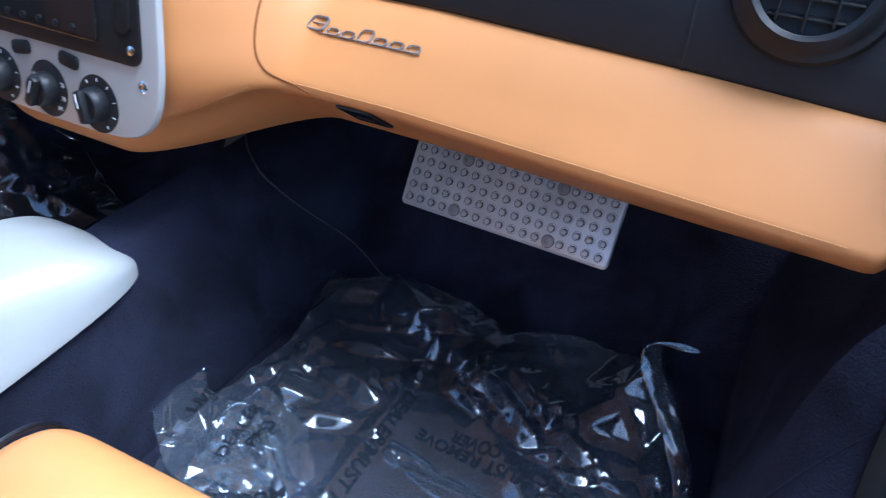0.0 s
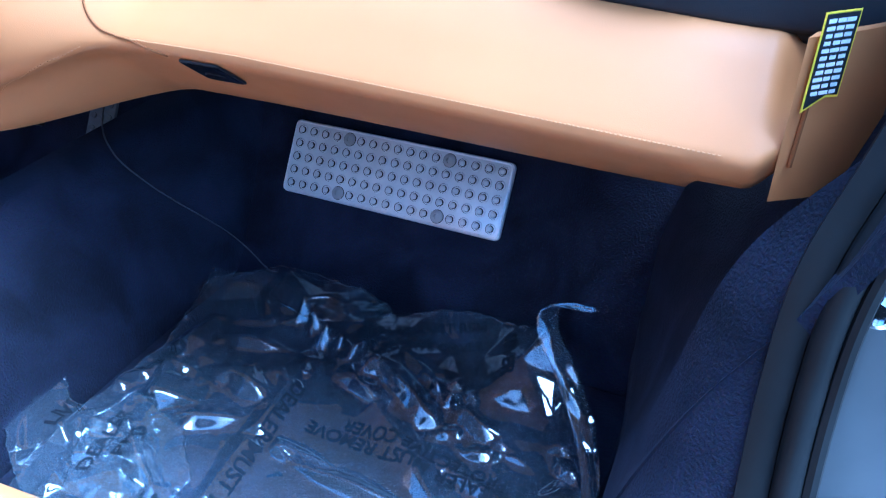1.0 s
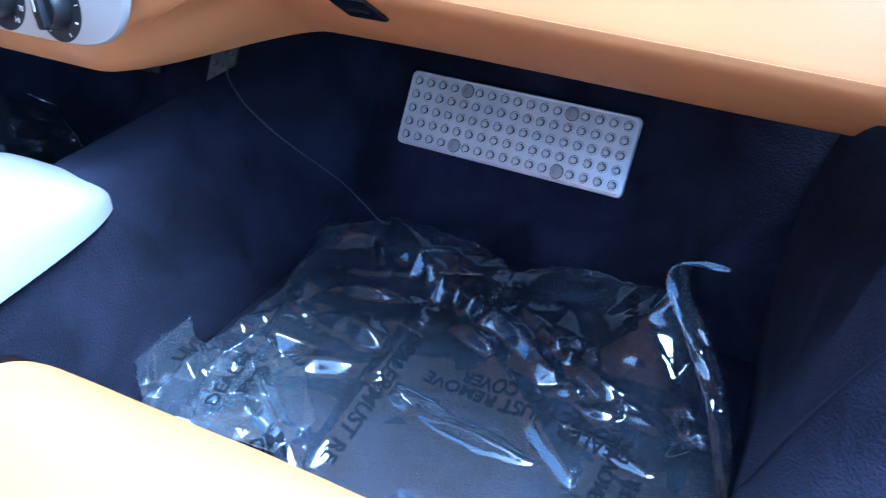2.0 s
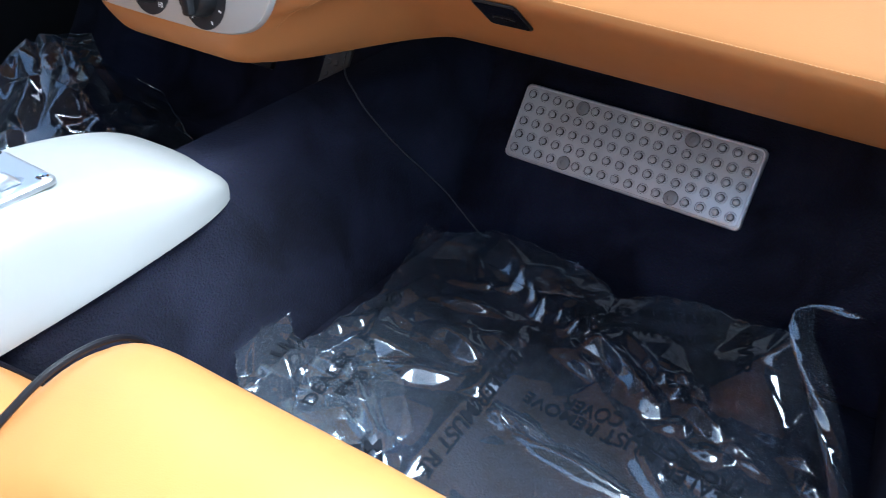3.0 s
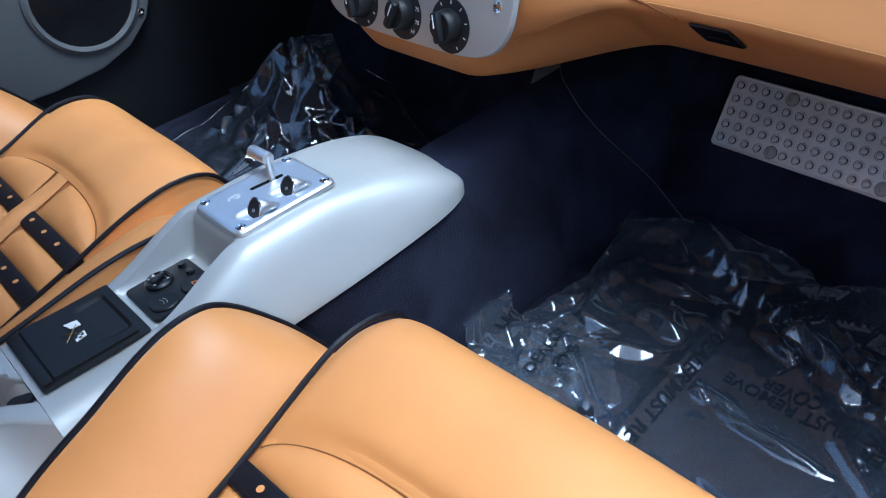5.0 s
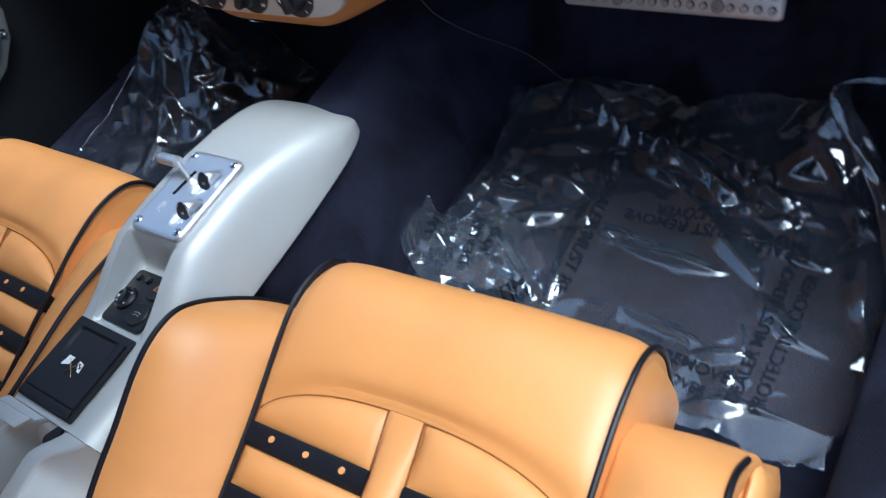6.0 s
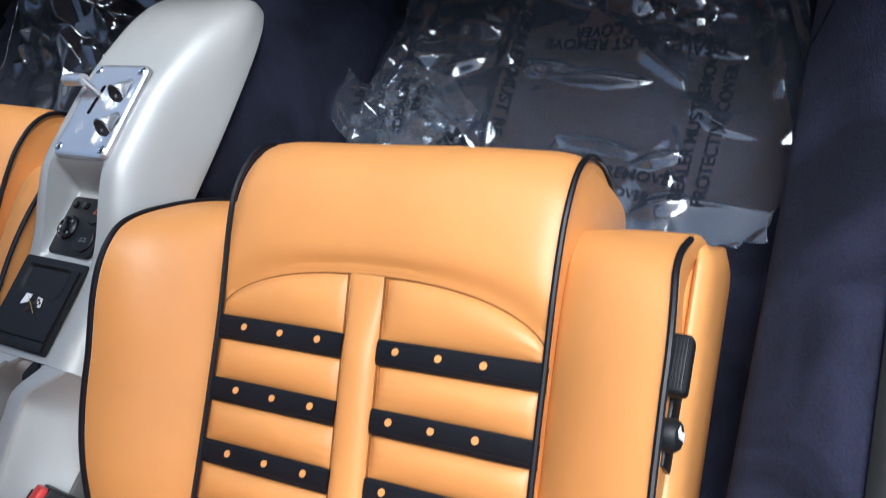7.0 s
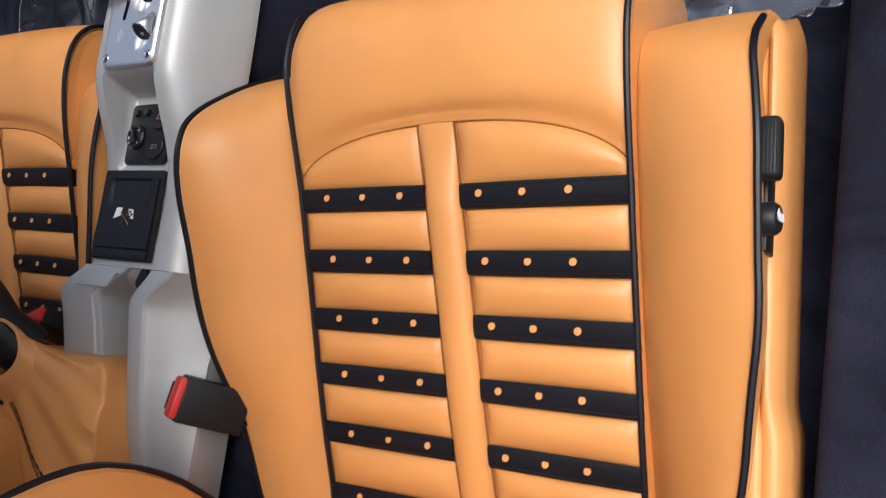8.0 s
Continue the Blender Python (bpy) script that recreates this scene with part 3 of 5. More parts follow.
    put("seat_base", rbox(0.42, 0.28, 0.035, 0.008, pose(0, 0.02, 0.022 - dz)), BLACK_PLASTIC)
    if outer:
        def valance(u, v):
            y = 0.135 - 0.50 * u
            wide = 0.006 * smooth01(-0.15, -0.19, y)
            keys = [(0.256, 0.100), (0.259, 0.131 - 0.02 * u), (0.265 + wide, 0.134 - 0.02 * u), (0.272 + wide, 0.122 - 0.02 * u), (0.274 + wide, 0.09), (0.271 + wide, 0.012)]
            p = curve_points([(0, a, b) for a, b in keys], 17)[round(v * 16)]
            tip = smooth01(0.035, 0.0, u)
            return Vector((p.y - 0.006 * tip * tip, y + 0.040 * smooth01(0.128, 0.03, p.z) * (1 - u) ** 8, p.z - 0.004 * tip * tip))
        put("side_valance", grid(valance, 50, 16, (-0.012, 0, 0)), LEATHER)
        lever = put("seat_lever", rbox(0.018, 0.043, 0.018, 0.004, pose(0.2700, 0.012, 0.190), 3), BLACK_PLASTIC, s, "ribbed black plastic seat adjuster")
        for k in range(7):
            put("ridge", rbox(0.0012, 0.036, 0.0014, 0.0004, pose(0.2637 + 0.0022 * k, 0.012, 0.1988), 1), BLACK_PLASTIC, lever)
        put("lever_arm", rbox(0.010, 0.035, 0.03, 0.003, pose(0.264, 0.012, 0.170)), BLACK_PLASTIC, s)
        knob = put("recline_knob", turned([(0.0, 0), (0.010, 0), (0.0115, 0.003), (0.0115, 0.018), (0.0095, 0.021), (0, 0.0215)], 20, facing((0.256, -0.034, 0.178), (1, 0, 0.15))), BLACK_PLASTIC, s, "round black plastic knob with a white mark")
        put("white_mark", plate([(-0.003, -0.007), (0.003, -0.006), (0.002, 0.0), (0.005, 0.004), (0.001, 0.007), (-0.003, 0.003)], 0.0006, facing((0.2775, -0.033, 0.1815), (1, 0, 0.15))), WHITE_INK, knob)
        put("control_plate", rbox(0.004, 0.09, 0.03, 0.0015, pose(0.2665, -0.01, 0.160)), BLACK_PLASTIC, s)
    return s


seat("tan leather bucket seat with black piping and punched black straps", 0.0, 0.0, 0.0, 1)
seat("tan leather driver's bucket seat with black piping and straps", -0.712, 0.014, 0.006, 0)


# ---------------------------------------------------------------- centre console
XC = -0.358
ZT = [(-0.10, 0.2035), (0.0, 0.2045), (0.03, 0.214), (0.075, 0.236), (0.10, 0.2455), (0.14, 0.2475), (0.19, 0.2475), (0.24, 0.2465)]
ZL = [(-0.10, 0.168), (0.10, 0.168), (0.2, 0.170), (0.3, 0.177), (0.36, 0.183), (0.378, 0.184)]


def console_section(y):
    t = min(0.99999, max(0.0, (y - 0.18) / 0.188))
    zt, zl = curve_value(ZT, min(y, 0.24)), curve_value(ZL, y)
    zt = 0.1845 + (zt - 0.1845) * math.sqrt(1 - t * t) if y > 0.18 else zt
    w = (1 - t ** 6.5) ** (1 / 6.5)
    h = max(0.004, (zt - zl)) / 0.078
    b = smooth01(0.0, 1.0, t)
    w *= 1 + 0.01 * b
    half = [(0.042, 0.0), (0.056, 0.002), (0.065, 0.009), (0.072, 0.021), (0.078, 0.037), (0.085, 0.057), (0.0915, 0.078)]
    keys = []
    for i, (dx, d) in enumerate(half):
        q = 0.5 * math.pi * (0.30 + 0.70 * i / 6)
        nx, nd = 0.0915 * math.sin(q) ** 0.667, 0.078 * (1 - max(0.0, math.cos(q)) ** 0.667)
        keys.append(((dx + (nx - dx) * b) * w, 0, zt - (d + (nd - d) * b) * h))
    right = curve_points(keys, 22)
    flat = keys[0][0]
    out = []
    for p in right[::-1]:
        out.append(Vector((XC - p.x, y, p.z)))
    n = 44
    for i in range(1, n):
        dx = flat * (2 * i / n - 1)
        edge = 0.0418
        cut = smooth01(-0.045, -0.037, dx) * smooth01(edge, edge - 0.0040, dx) * smooth01(0.108, 0.088, y) * smooth01(0.004, 0.012, y)
        bed = 0.2005
        crown = (zt - keys[0][2]) * (dx / max(1e-6, flat)) ** 2
        out.append(Vector((XC + dx, y, zt - crown - cut * max(0.0, zt - bed))))
    for p in right:
        out.append(Vector((XC + p.x, y, p.z)))
    return out


ys = [-0.098 + 0.1 * i / 12 for i in range(12)] + [0.002 + 0.108 * i / 40 for i in range(40)] + [0.11 + 0.09 * i / 12 for i in range(12)] + [0.20 + 0.168 * (1 - (1 - i / 60) ** 3) for i in range(61)]
console = thing("centre_console", "silver satin-painted centre console on the carpeted tunnel", "console", (XC, 0.1, 0.2))
cover = part("cover", strip_loft([console_section(y) for y in ys], (0, 0, -0.004)), SILVER, console, angle=60)
part("speck", rbox(0.0012, 0.0035, 0.0006, 0, pose(-0.2838, 0.172, 0.178, 0, 65, 20)), BLACK_INK, cover)

# rear part: a long flank, a lidded box and the channel between them
FL = [(-0.098, 0.2035), (-0.125, 0.2035), (-0.14, 0.201), (-0.19, 0.192), (-0.25, 0.181), (-0.31, 0.162), (-0.37, 0.14)]
BX = [(-0.0985, 0.2035), (-0.115, 0.2032), (-0.128, 0.2005), (-0.140, 0.1965), (-0.157, 0.191), (-0.20, 0.180), (-0.30, 0.157)]


def flank_edges(y):
    """Left edge and right ridge of the flank, which sweep in behind the ashtray."""
    s = smooth01(-0.090, -0.140, y)
    return -0.320 - 0.031 * s, -0.281 - 0.041 * s


def box_edges(y):
    s = smooth01(-0.088, -0.134, y)
    return -0.425 - 0.052 * s, -0.346 - 0.055 * s


flank, box, inset, chan = [], [], [], []
for i in range(41):
    y = -0.0985 - 0.27 * i / 40
    z = curve_value(FL[::-1], y)
    l, r = flank_edges(y)
    w = -0.262 - 0.014 * smooth01(-0.10, -0.20, y)
    keys = [(l - 0.004, z - 0.07), (l - 0.001, z - 0.012), (l + 0.002, z - 0.003), (l + 0.008, z), (r - 0.008, z + 0.0005), (r - 0.002, z - 0.001), (r + 0.002, z - 0.006), (0.5 * (r + w), 0.5 * z + 0.074), (w, 0.150), (w + 0.003, 0.142), (w - 0.002, 0.10)]
    flank.append(curve_points([(a, y, b) for a, b in keys], 60))
part("rear_flank", strip_loft(flank, (0, 0, -0.004)), SILVER, console)
for i in range(37):
    y = -0.0985 - 0.20 * i / 36
    z = curve_value(BX[::-1], y)
    l, r = box_edges(y)
    keys = [(l - 0.002, z - 0.06), (l - 0.001, z - 0.012), (l + 0.004, z - 0.002), (l + 0.012, z), (r - 0.010, z), (r - 0.003, z - 0.0015), (r, z - 0.008), (r + 0.003, z - 0.07)]
    box.append(curve_points([(a, y, b) for a, b in keys], 44))
    if y < -0.106:
        inset.append(curve_points([(a, y, z + 0.0022 - d) for a, d in ((l + 0.0085, 0.003), (l + 0.010, 0.0006), (l + 0.014, 0.0), (0.5 * (l + r), -0.0004), (r - 0.016, 0.0), (r - 0.012, 0.0006), (r - 0.0105, 0.003))], 24))
    f = flank_edges(y)[0]
    deep = z - 0.004 - 0.060 * smooth01(-0.102, -0.135, y)
    chan.append([Vector((r + 0.001 + (f - r - 0.002) * k / 8, y, deep - 0.004 * math.sin(math.pi * k / 8))) for k in range(9)])
part("rear_box", strip_loft(box, (0, 0, -0.004)), SILVER, console)
part("box_lid", strip_loft(inset, (0, 0, -0.003)), SILVER, console)
part("lid_grip", plate([(-0.436, -0.1225), (-0.380, -0.1215), (-0.368, -0.1055), (-0.426, -0.1065)], 0.0040, pose(0, 0, 0.2040), 0.0012), SILVER, console)
part("channel", strip_loft(chan, (0, 0, -0.004)), SILVER, console)
# black plate added in place of the darkness inside the opening
part("slot", plate(round_rect(0.012, 0.024, 0.0055), 0.004, pose(-0.334, -0.1080, 0.1975, 10, 0, -38)), BLACK_PLASTIC, console, "black plate standing for the dark slot behind the ashtray")
part("left_side", rbox(0.012, 0.30, 0.12, 0.004, pose(-0.456, -0.20, 0.10)), SILVER, console)

# gear plate with its lever and two finger rings
gear = thing("gear_plate", "brushed aluminium gear plate on the silver console", "gear selector", (XC, 0.165, 0.2475))
GP = pose(-0.3545, 0.1650, 0.2474)
TH = 0.0058
POCKETS = [GP @ pose(0.0170, 0.0180, 0, 0, 0, 68), GP @ pose(0.0230, -0.0240, 0, 0, 0, 68)]
pl = bmesh.new()
rings = [[(x, y, z) for x, y in round_rect(0.0845 - 2 * i, 0.116 - 2 * i, 0.009 - i * 0.9)] for i, z in ((0, 0.0), (0, 0.0022), (0.0008, 0.0040), (0.0024, 0.0053), (0.0042, TH), (0.0062, TH))]
loft([[GP @ Vector(p) for p in r] for r in rings], False, pl)
def edge_loop(points):
    vs = [pl.verts.new(p) for p in points]
    return [pl.edges.new((a, b)) for a, b in zip(vs, vs[1:] + vs[:1])]
pl.verts.ensure_lookup_table()
last = pl.verts[-len(rings[0]):]
rim_edges = [pl.edges.get((a, b)) for a, b in zip(last, last[1:] + last[:1])]
oval = [(0.0225 * math.cos(k * math.pi / 18), 0.0116 * math.sin(k * math.pi / 18) * (1 + 0.12 * math.cos(k * math.pi / 18))) for k in range(36)]
for m in POCKETS:
    rim_edges += edge_loop([m @ Vector((x, y, TH)) for x, y in oval])
SLOT = GP @ pose(-0.0135, 0.0110, 0, 0, 0, -6)
rim_edges += edge_loop([SLOT @ Vector((x, y, TH)) for x, y in round_rect(0.0056, 0.037, 0.0026)])
bmesh.ops.triangle_fill(pl, use_beauty=True, use_dissolve=False, edges=rim_edges)
part("plate", pl, ALU, gear, angle=25)
for sx in (-1, 1):
    for sy in (-1, 1):
        scr = part("screw", turned([(0.0050, 0), (0.0050, 0.0008), (0.0042, 0.0014), (0.0026, 0.0010), (0.0022, 0.0004), (0, 0.0004)], 18, GP @ pose(sx * 0.0335, sy * 0.0485, TH - 0.0002)), CHROME, gear)
        part("recess", turned([(0.0017, 0), (0.0017, 0.0003), (0, 0.0003)], 6, GP @ pose(sx * 0.0335, sy * 0.0485, TH + 0.0004)), BLACK_PLASTIC, scr)
for m in POCKETS:
    part("pocket", loft([[m @ Vector((x * s, y * s, z)) for x, y in oval] for s, z in ((1.0, TH), (0.93, TH - 0.0020), (0.75, 0.0020), (0.4, 0.0011), (0.02, 0.0010))], False), ALU, gear)
    face = facing(m @ Vector((-0.002, 0.0, 0.0070)), (-0.05, -0.85, 0.52))
    hood = [[face @ Vector((0.0114 * math.cos(k * math.pi / 14), 0.0122 * math.sin(k * math.pi / 14), 0)) for k in range(28)]]
    tip = [m @ Vector((0.0190, -0.0018 * math.cos(k * math.pi / 14), 0.0042 + 0.0014 * math.sin(k * math.pi / 14))) for k in range(28)]
    body_rings = [[a.lerp(b, f) + (m.to_3x3() @ Vector((0, 0, 0.0026 * math.sin(math.pi * f)))) for a, b in zip(hood[0], tip)] for f in (0, 0.12, 0.3, 0.5, 0.7, 0.88, 1.0)]
    rocker = part("switch_body", loft(body_rings), ALU, gear, "aluminium hooded push switch")
    part("rim", tube([face @ Vector((0.0114 * math.cos(k * math.pi / 14), 0.0122 * math.sin(k * math.pi / 14), 0.0002)) for k in range(29)], 0.0009, 6), CHROME, rocker)
    part("push_face", loft([[face @ Vector((0.0106 * s * math.cos(k * math.pi / 12), 0.0114 * s * math.sin(k * math.pi / 12), z)) for k in range(24)] for s, z in ((1.0, 0.0002), (1.0, 0.0008), (0.7, 0.0006), (0.1, 0.0005))]), BLACK_PLASTIC, rocker, "black oval switch face")
    for k in (-1, 1):
        part("mark", rbox(0.0014, 0.0030, 0.0004, 0, face @ pose(0.0012 * k, 0.0006 * k, 0.0010, 0, 0, 20)), GREY_INK, rocker)
part("lever_slot", loft([[SLOT @ Vector((x * s, y * s, z)) for x, y in round_rect(0.0056, 0.037, 0.0026)] for s, z in ((1, TH), (0.97, 0.002), (0.02, 0.0012))], False), BLACK_PLASTIC, gear)
LEVER_TOP = Vector((-0.3775, 0.1882, 0.2715))
part("lever_stalk", tube([Vector((-0.3695, 0.183, 0.2495)), Vector((-0.3725, 0.1853, 0.260)), LEVER_TOP], 0.0034, 14), ALU, gear)
part("lever_grip", turned([(0.0, 0), (0.0058, 0.0), (0.0066, 0.0008), (0.0066, 0.0362), (0.0060, 0.0374), (0.0, 0.0376)], 24, facing((-0.4116, 0.1908, 0.267), (0.0376, -0.0028, 0.005))), ALU, gear, "aluminium T-shaped reverse lever")
for k, (ex, ey, w, h, a) in enumerate(((-0.017, -0.020, 0.0012, 0.005, 10), (-0.0205, -0.0225, 0.0012, 0.004, -40), (-0.0155, -0.0255, 0.0045, 0.0012, 20), (-0.0195, -0.0275, 0.0012, 0.006, 5), (-0.016, -0.031, 0.004, 0.0012, -15), (-0.0125, -0.0225, 0.0012, 0.004, 35))):
    part("engraving", rbox(w, h, 0.0004, 0, GP @ pose(ex, ey, TH, 0, 0, a)), FOOT_ALU, gear)

# mirror switch panel in the recess
sw = thing("switch_panel", "black switch panel with mirror knob in the console recess", "switch panel", (-0.374, 0.052, 0.193))
SP = pose(-0.3615, 0.0485, 0.2006, 0, -2)
part("panel", plate(round_rect(0.070, 0.068, 0.006), 0.004, SP, 0.0015), BLACK_PLASTIC, sw)
for bx, by, ink in ((0.0165, 0.0175, ORANGE_INK), (0.0165, -0.0155, GREY_INK)):
    but = part("button", turned([(0.0145, 0), (0.0145, 0.0016), (0.0132, 0.0026), (0.011, 0.0022), (0, 0.0020)], 26, SP @ pose(bx, by, 0.0038)), BLACK_PLASTIC, sw)
    if ink is ORANGE_INK:
        for k in range(3):
            a, b = radians(90 + 120 * k), radians(210 + 120 * k)
            part("symbol", tube([SP @ Vector((bx + 0.0045 * math.cos(q), by + 0.0045 * math.sin(q), 0.0062)) for q in (a, b)], 0.0005, 4), ink, but)
    else:
        for k in range(4):
            part("symbol", rbox(0.0042, 0.0008, 0.0004, 0, SP @ pose(bx + (-0.003 if k % 2 else 0.003), by + 0.0016 * (k // 2 * 2 - 1), 0.0062, 0, 0, 20 if k % 2 else -20)), ink, but)
mk = part("mirror_knob", turned([(0.0140, 0), (0.0140, 0.003), (0.0122, 0.0052), (0.0098, 0.0040), (0.0090, 0.0026), (0.0060, 0.0030), (0.0, 0.0036)], 26, SP @ pose(-0.0175, -0.004, 0.0038)), GLOSS_BLACK, sw)
part("grip", rbox(0.0045, 0.017, 0.004, 0.0015, SP @ pose(-0.0175, -0.004, 0.0092, 0, 0, 25)), GLOSS_BLACK, mk)
for k in range(4):
    a = radians(45 + 90 * k)
    part("dot", turned([(0.0013, 0), (0.0013, 0.0005), (0, 0.0006)], 8, SP @ pose(-0.0175 + 0.0098 * math.cos(a), -0.004 + 0.0098 * math.sin(a), 0.0085)), GREY_INK, mk)
for x in (-0.0235, -0.0055):
    part("small_knob", turned([(0.0044, 0), (0.0044, 0.002), (0.0034, 0.0042), (0.0, 0.0046)], 16, SP @ pose(x, 0.0235, 0.0038)), GLOSS_BLACK, sw)

# ashtray with a flag emblem
ash = thing("ashtray", "black plastic ashtray lid set in the console", "ashtray", (-0.367, -0.043, 0.205))
AP = pose(-0.3665, -0.0425, 0.2052)
part("frame", plate(round_rect(0.0985, 0.0985, 0.003), 0.003, AP, 0.0008), BLACK_PLASTIC, ash)
def lid_top(u, v):
    x, y = -0.0445 + 0.089 * u, -0.036 + 0.076 * v
    dip = smooth01(0.002, 0.022, y) * smooth01(0.036, 0.026, abs(x)) * smooth01(0.0395, 0.036, y)
    return AP @ Vector((x, y, 0.0058 - 0.0016 * smooth01(0.030, 0.0, y) * 0 - 0.0042 * dip + 0.0012 * smooth01(0.0, -0.036, y)))
part("lid", grid(lid_top, 40, 36, (0, 0, -0.005)), BLACK_PLASTIC, ash)
part("hinge_bar", rbox(0.089, 0.009, 0.004, 0.0012, AP @ pose(0, -0.0425, 0.0048)), BLACK_PLASTIC, ash)
emblem = part("emblem_staff", tube([AP @ Vector((0.011, -0.012, 0.0072)), AP @ Vector((-0.008, 0.004, 0.0072))], 0.0006, 6), GOLD, ash, "small crossed-flags emblem in gold and white")
part("emblem_staff", tube([AP @ Vector((-0.004, -0.012, 0.0076)), AP @ Vector((0.009, 0.004, 0.0076))], 0.0006, 6), GOLD, ash)
part("white_flag", plate([(-0.016, -0.006), (-0.006, -0.003), (-0.004, 0.006), (-0.013, 0.006)], 0.0010, AP @ pose(0, 0.001, 0.0066)), WHITE_INK, ash)
cf = part("checked_flag", plate([(0.006, -0.004), (0.016, -0.005), (0.014, 0.005), (0.007, 0.006)], 0.0010, AP @ pose(0, 0, 0.0066)), WHITE_INK, ash)
for k in range(5):
    part("check", rbox(0.0026, 0.0026, 0.0004, 0, AP @ pose(0.008 + 0.0027 * (k % 3), -0.001 + 0.0027 * (k // 2) - 0.002, 0.0078)), BLACK_INK, cf)

# seat belt buckles
def buckle(at, turn, label):
    b = thing("seat_belt_buckle", label, "buckle", tuple(at), "seat belt buckles")
    m = Matrix.Translation(at) @ turn
    part("housing", rbox(0.047, 0.072, 0.024, 0.003, m @ pose(0, -0.037, 0), 2), BLACK_PLASTIC, b)
    part("release_button", rbox(0.042, 0.010, 0.019, 0.003, m @ pose(0, 0.001, 0.001), 2), RED, b, "red release button")
    part("latch_slot", rbox(0.028, 0.0016, 0.0035, 0, m @ pose(0, 0.0056, -0.0085)), BLACK_INK, b)
    part("stalk", rbox(0.024, 0.10, 0.009, 0.003, m @ pose(0, -0.10, 0), 2), BLACK_PLASTIC, b)
    return b


def aimed(way, side):
    """A turn whose y runs along way and whose x lies nearest to side."""
    y = Vector(way).normalized()
    z = Vector(side).cross(y).normalized()
    return Matrix((y.cross(z), y, z)).transposed().to_4x4()


buckle(Vector((-0.270, -0.222, 0.183)), aimed((-0.36, 0.14, 0.80), (0.15, 0.9, -0.25)), "black seat belt buckle with a red release button")
buckle(Vector((-0.59, -0.17, 0.15)), aimed((-0.2, 0.3, 0.9), (0.9, 0.3, 0.0)), "black seat belt buckle with a red release button")

# handbrake in its leather boot
hb = thing("handbrake", "black handbrake lever in a tan leather boot", "handbrake", (-0.46, -0.25, 0.1))
def boot(u, v):
    a = 2 * math.pi * u
    cx = curve_value([(0, -0.440), (0.4, -0.440), (0.65, -0.448), (0.9, -0.488), (1, -0.497)], v)
    cy = curve_value([(0, -0.275), (0.4, -0.275), (0.65, -0.264), (0.9, -0.218), (1, -0.204)], v)
    cz = curve_value([(0, 0.03), (0.4, 0.190), (0.65, 0.216), (0.9, 0.234), (1, 0.246)], v)
    rx = curve_value([(0, 0.097), (0.4, 0.097), (0.65, 0.092), (0.9, 0.050), (1, 0.046)], v)
    ry = curve_value([(0, 0.082), (0.4, 0.080), (0.65, 0.068), (0.9, 0.036), (1, 0.032)], v)
    e = 0.45 + 0.55 * smooth01(0.5, 0.95, v)
    ca, sa = math.cos(a), math.sin(a)
    ca, sa = math.copysign(abs(ca) ** e, ca), math.copysign(abs(sa) ** e, sa)
    drape = math.sin(math.pi * min(1.0, v * 1.05))
    fold = 1 + 0.035 * drape * math.sin(5 * a + 7 * v) + 0.05 * drape * noise.noise(Vector((ca * 2.2, sa * 2.2, v * 5)))
    sag = 0.010 * drape * noise.noise(Vector((ca * 3, sa * 3, v * 4 + 8)))
    return Vector((min(-0.3465, cx + rx * fold * ca), cy + ry * fold * sa, cz + sag))
part("boot", grid(boot, 90, 44, None), LEATHER, hb, "draped tan leather boot")
for du in (0.0, 0.012):
    part("seam", tube([boot(0.79 + du, 0.25 + 0.63 * i / 30) + Vector((0.0004, -0.0004, 0.0006)) for i in range(31)], 0.0011, 6), SEAM, hb)
st = bmesh.new()
for i in range(24):
    a, b = [boot(0.806, 0.27 + 0.6 * (i + d) / 24) + Vector((0.0004, -0.0006, 0.0010)) for d in (0, 0.55)]
    tube([a, b], 0.0008, 4, st)
part("stitching", st, BLACK_LEATHER, hb)
part("collar", loft([[boot(i / 40, v) + (boot(i / 40, v) - boot((i / 40 + 0.5) % 1.0, v)).normalized() * d for i in range(40)] for v, d in ((0.90, 0.0), (0.905, 0.0022), (0.95, 0.003), (0.995, 0.002), (1.0, -0.002))], False), LEATHER, hb)
grip = curve_points([(-0.502, -0.206, 0.205), (-0.526, -0.172, 0.238), (-0.562, -0.120, 0.262), (-0.612, -0.050, 0.280)], 20)
part("grip", tube(grip, 0.030, 16, taper=lambda t: 1.0 - 0.22 * t + 0.04 * math.sin(18 * t)), BLACK_PLASTIC, hb, "black handbrake grip")

# ---------------------------------------------------------------- dashboard
dash = thing("dashboard", "tan leather dashboard with a dark upper part", "dashboard", (0.0, 0.45, 0.4))
# profiles (y, z) from the top of the leather, down the face, round the stitched edge to the underside
GLOVE = [(0.555, 0.45), (0.527, 0.4485), (0.509, 0.442), (0.489, 0.426), (0.471, 0.408), (0.4575, 0.394), (0.451, 0.385), (0.4535, 0.376), (0.475, 0.359), (0.51, 0.33), (0.545, 0.306), (0.575, 0.294), (0.66, 0.297)]
STACK = [(0.475, 0.51), (0.428, 0.49), (0.408, 0.46), (0.399, 0.43), (0.392, 0.4), (0.386, 0.37), (0.381, 0.34), (0.383, 0.322), (0.39, 0.306), (0.402, 0.2925), (0.42, 0.2855), (0.45, 0.285), (0.62, 0.3)]
SHORT = [(0.464, 0.364), (0.478, 0.35), (0.492, 0.34), (0.51, 0.333), (0.54, 0.332)]


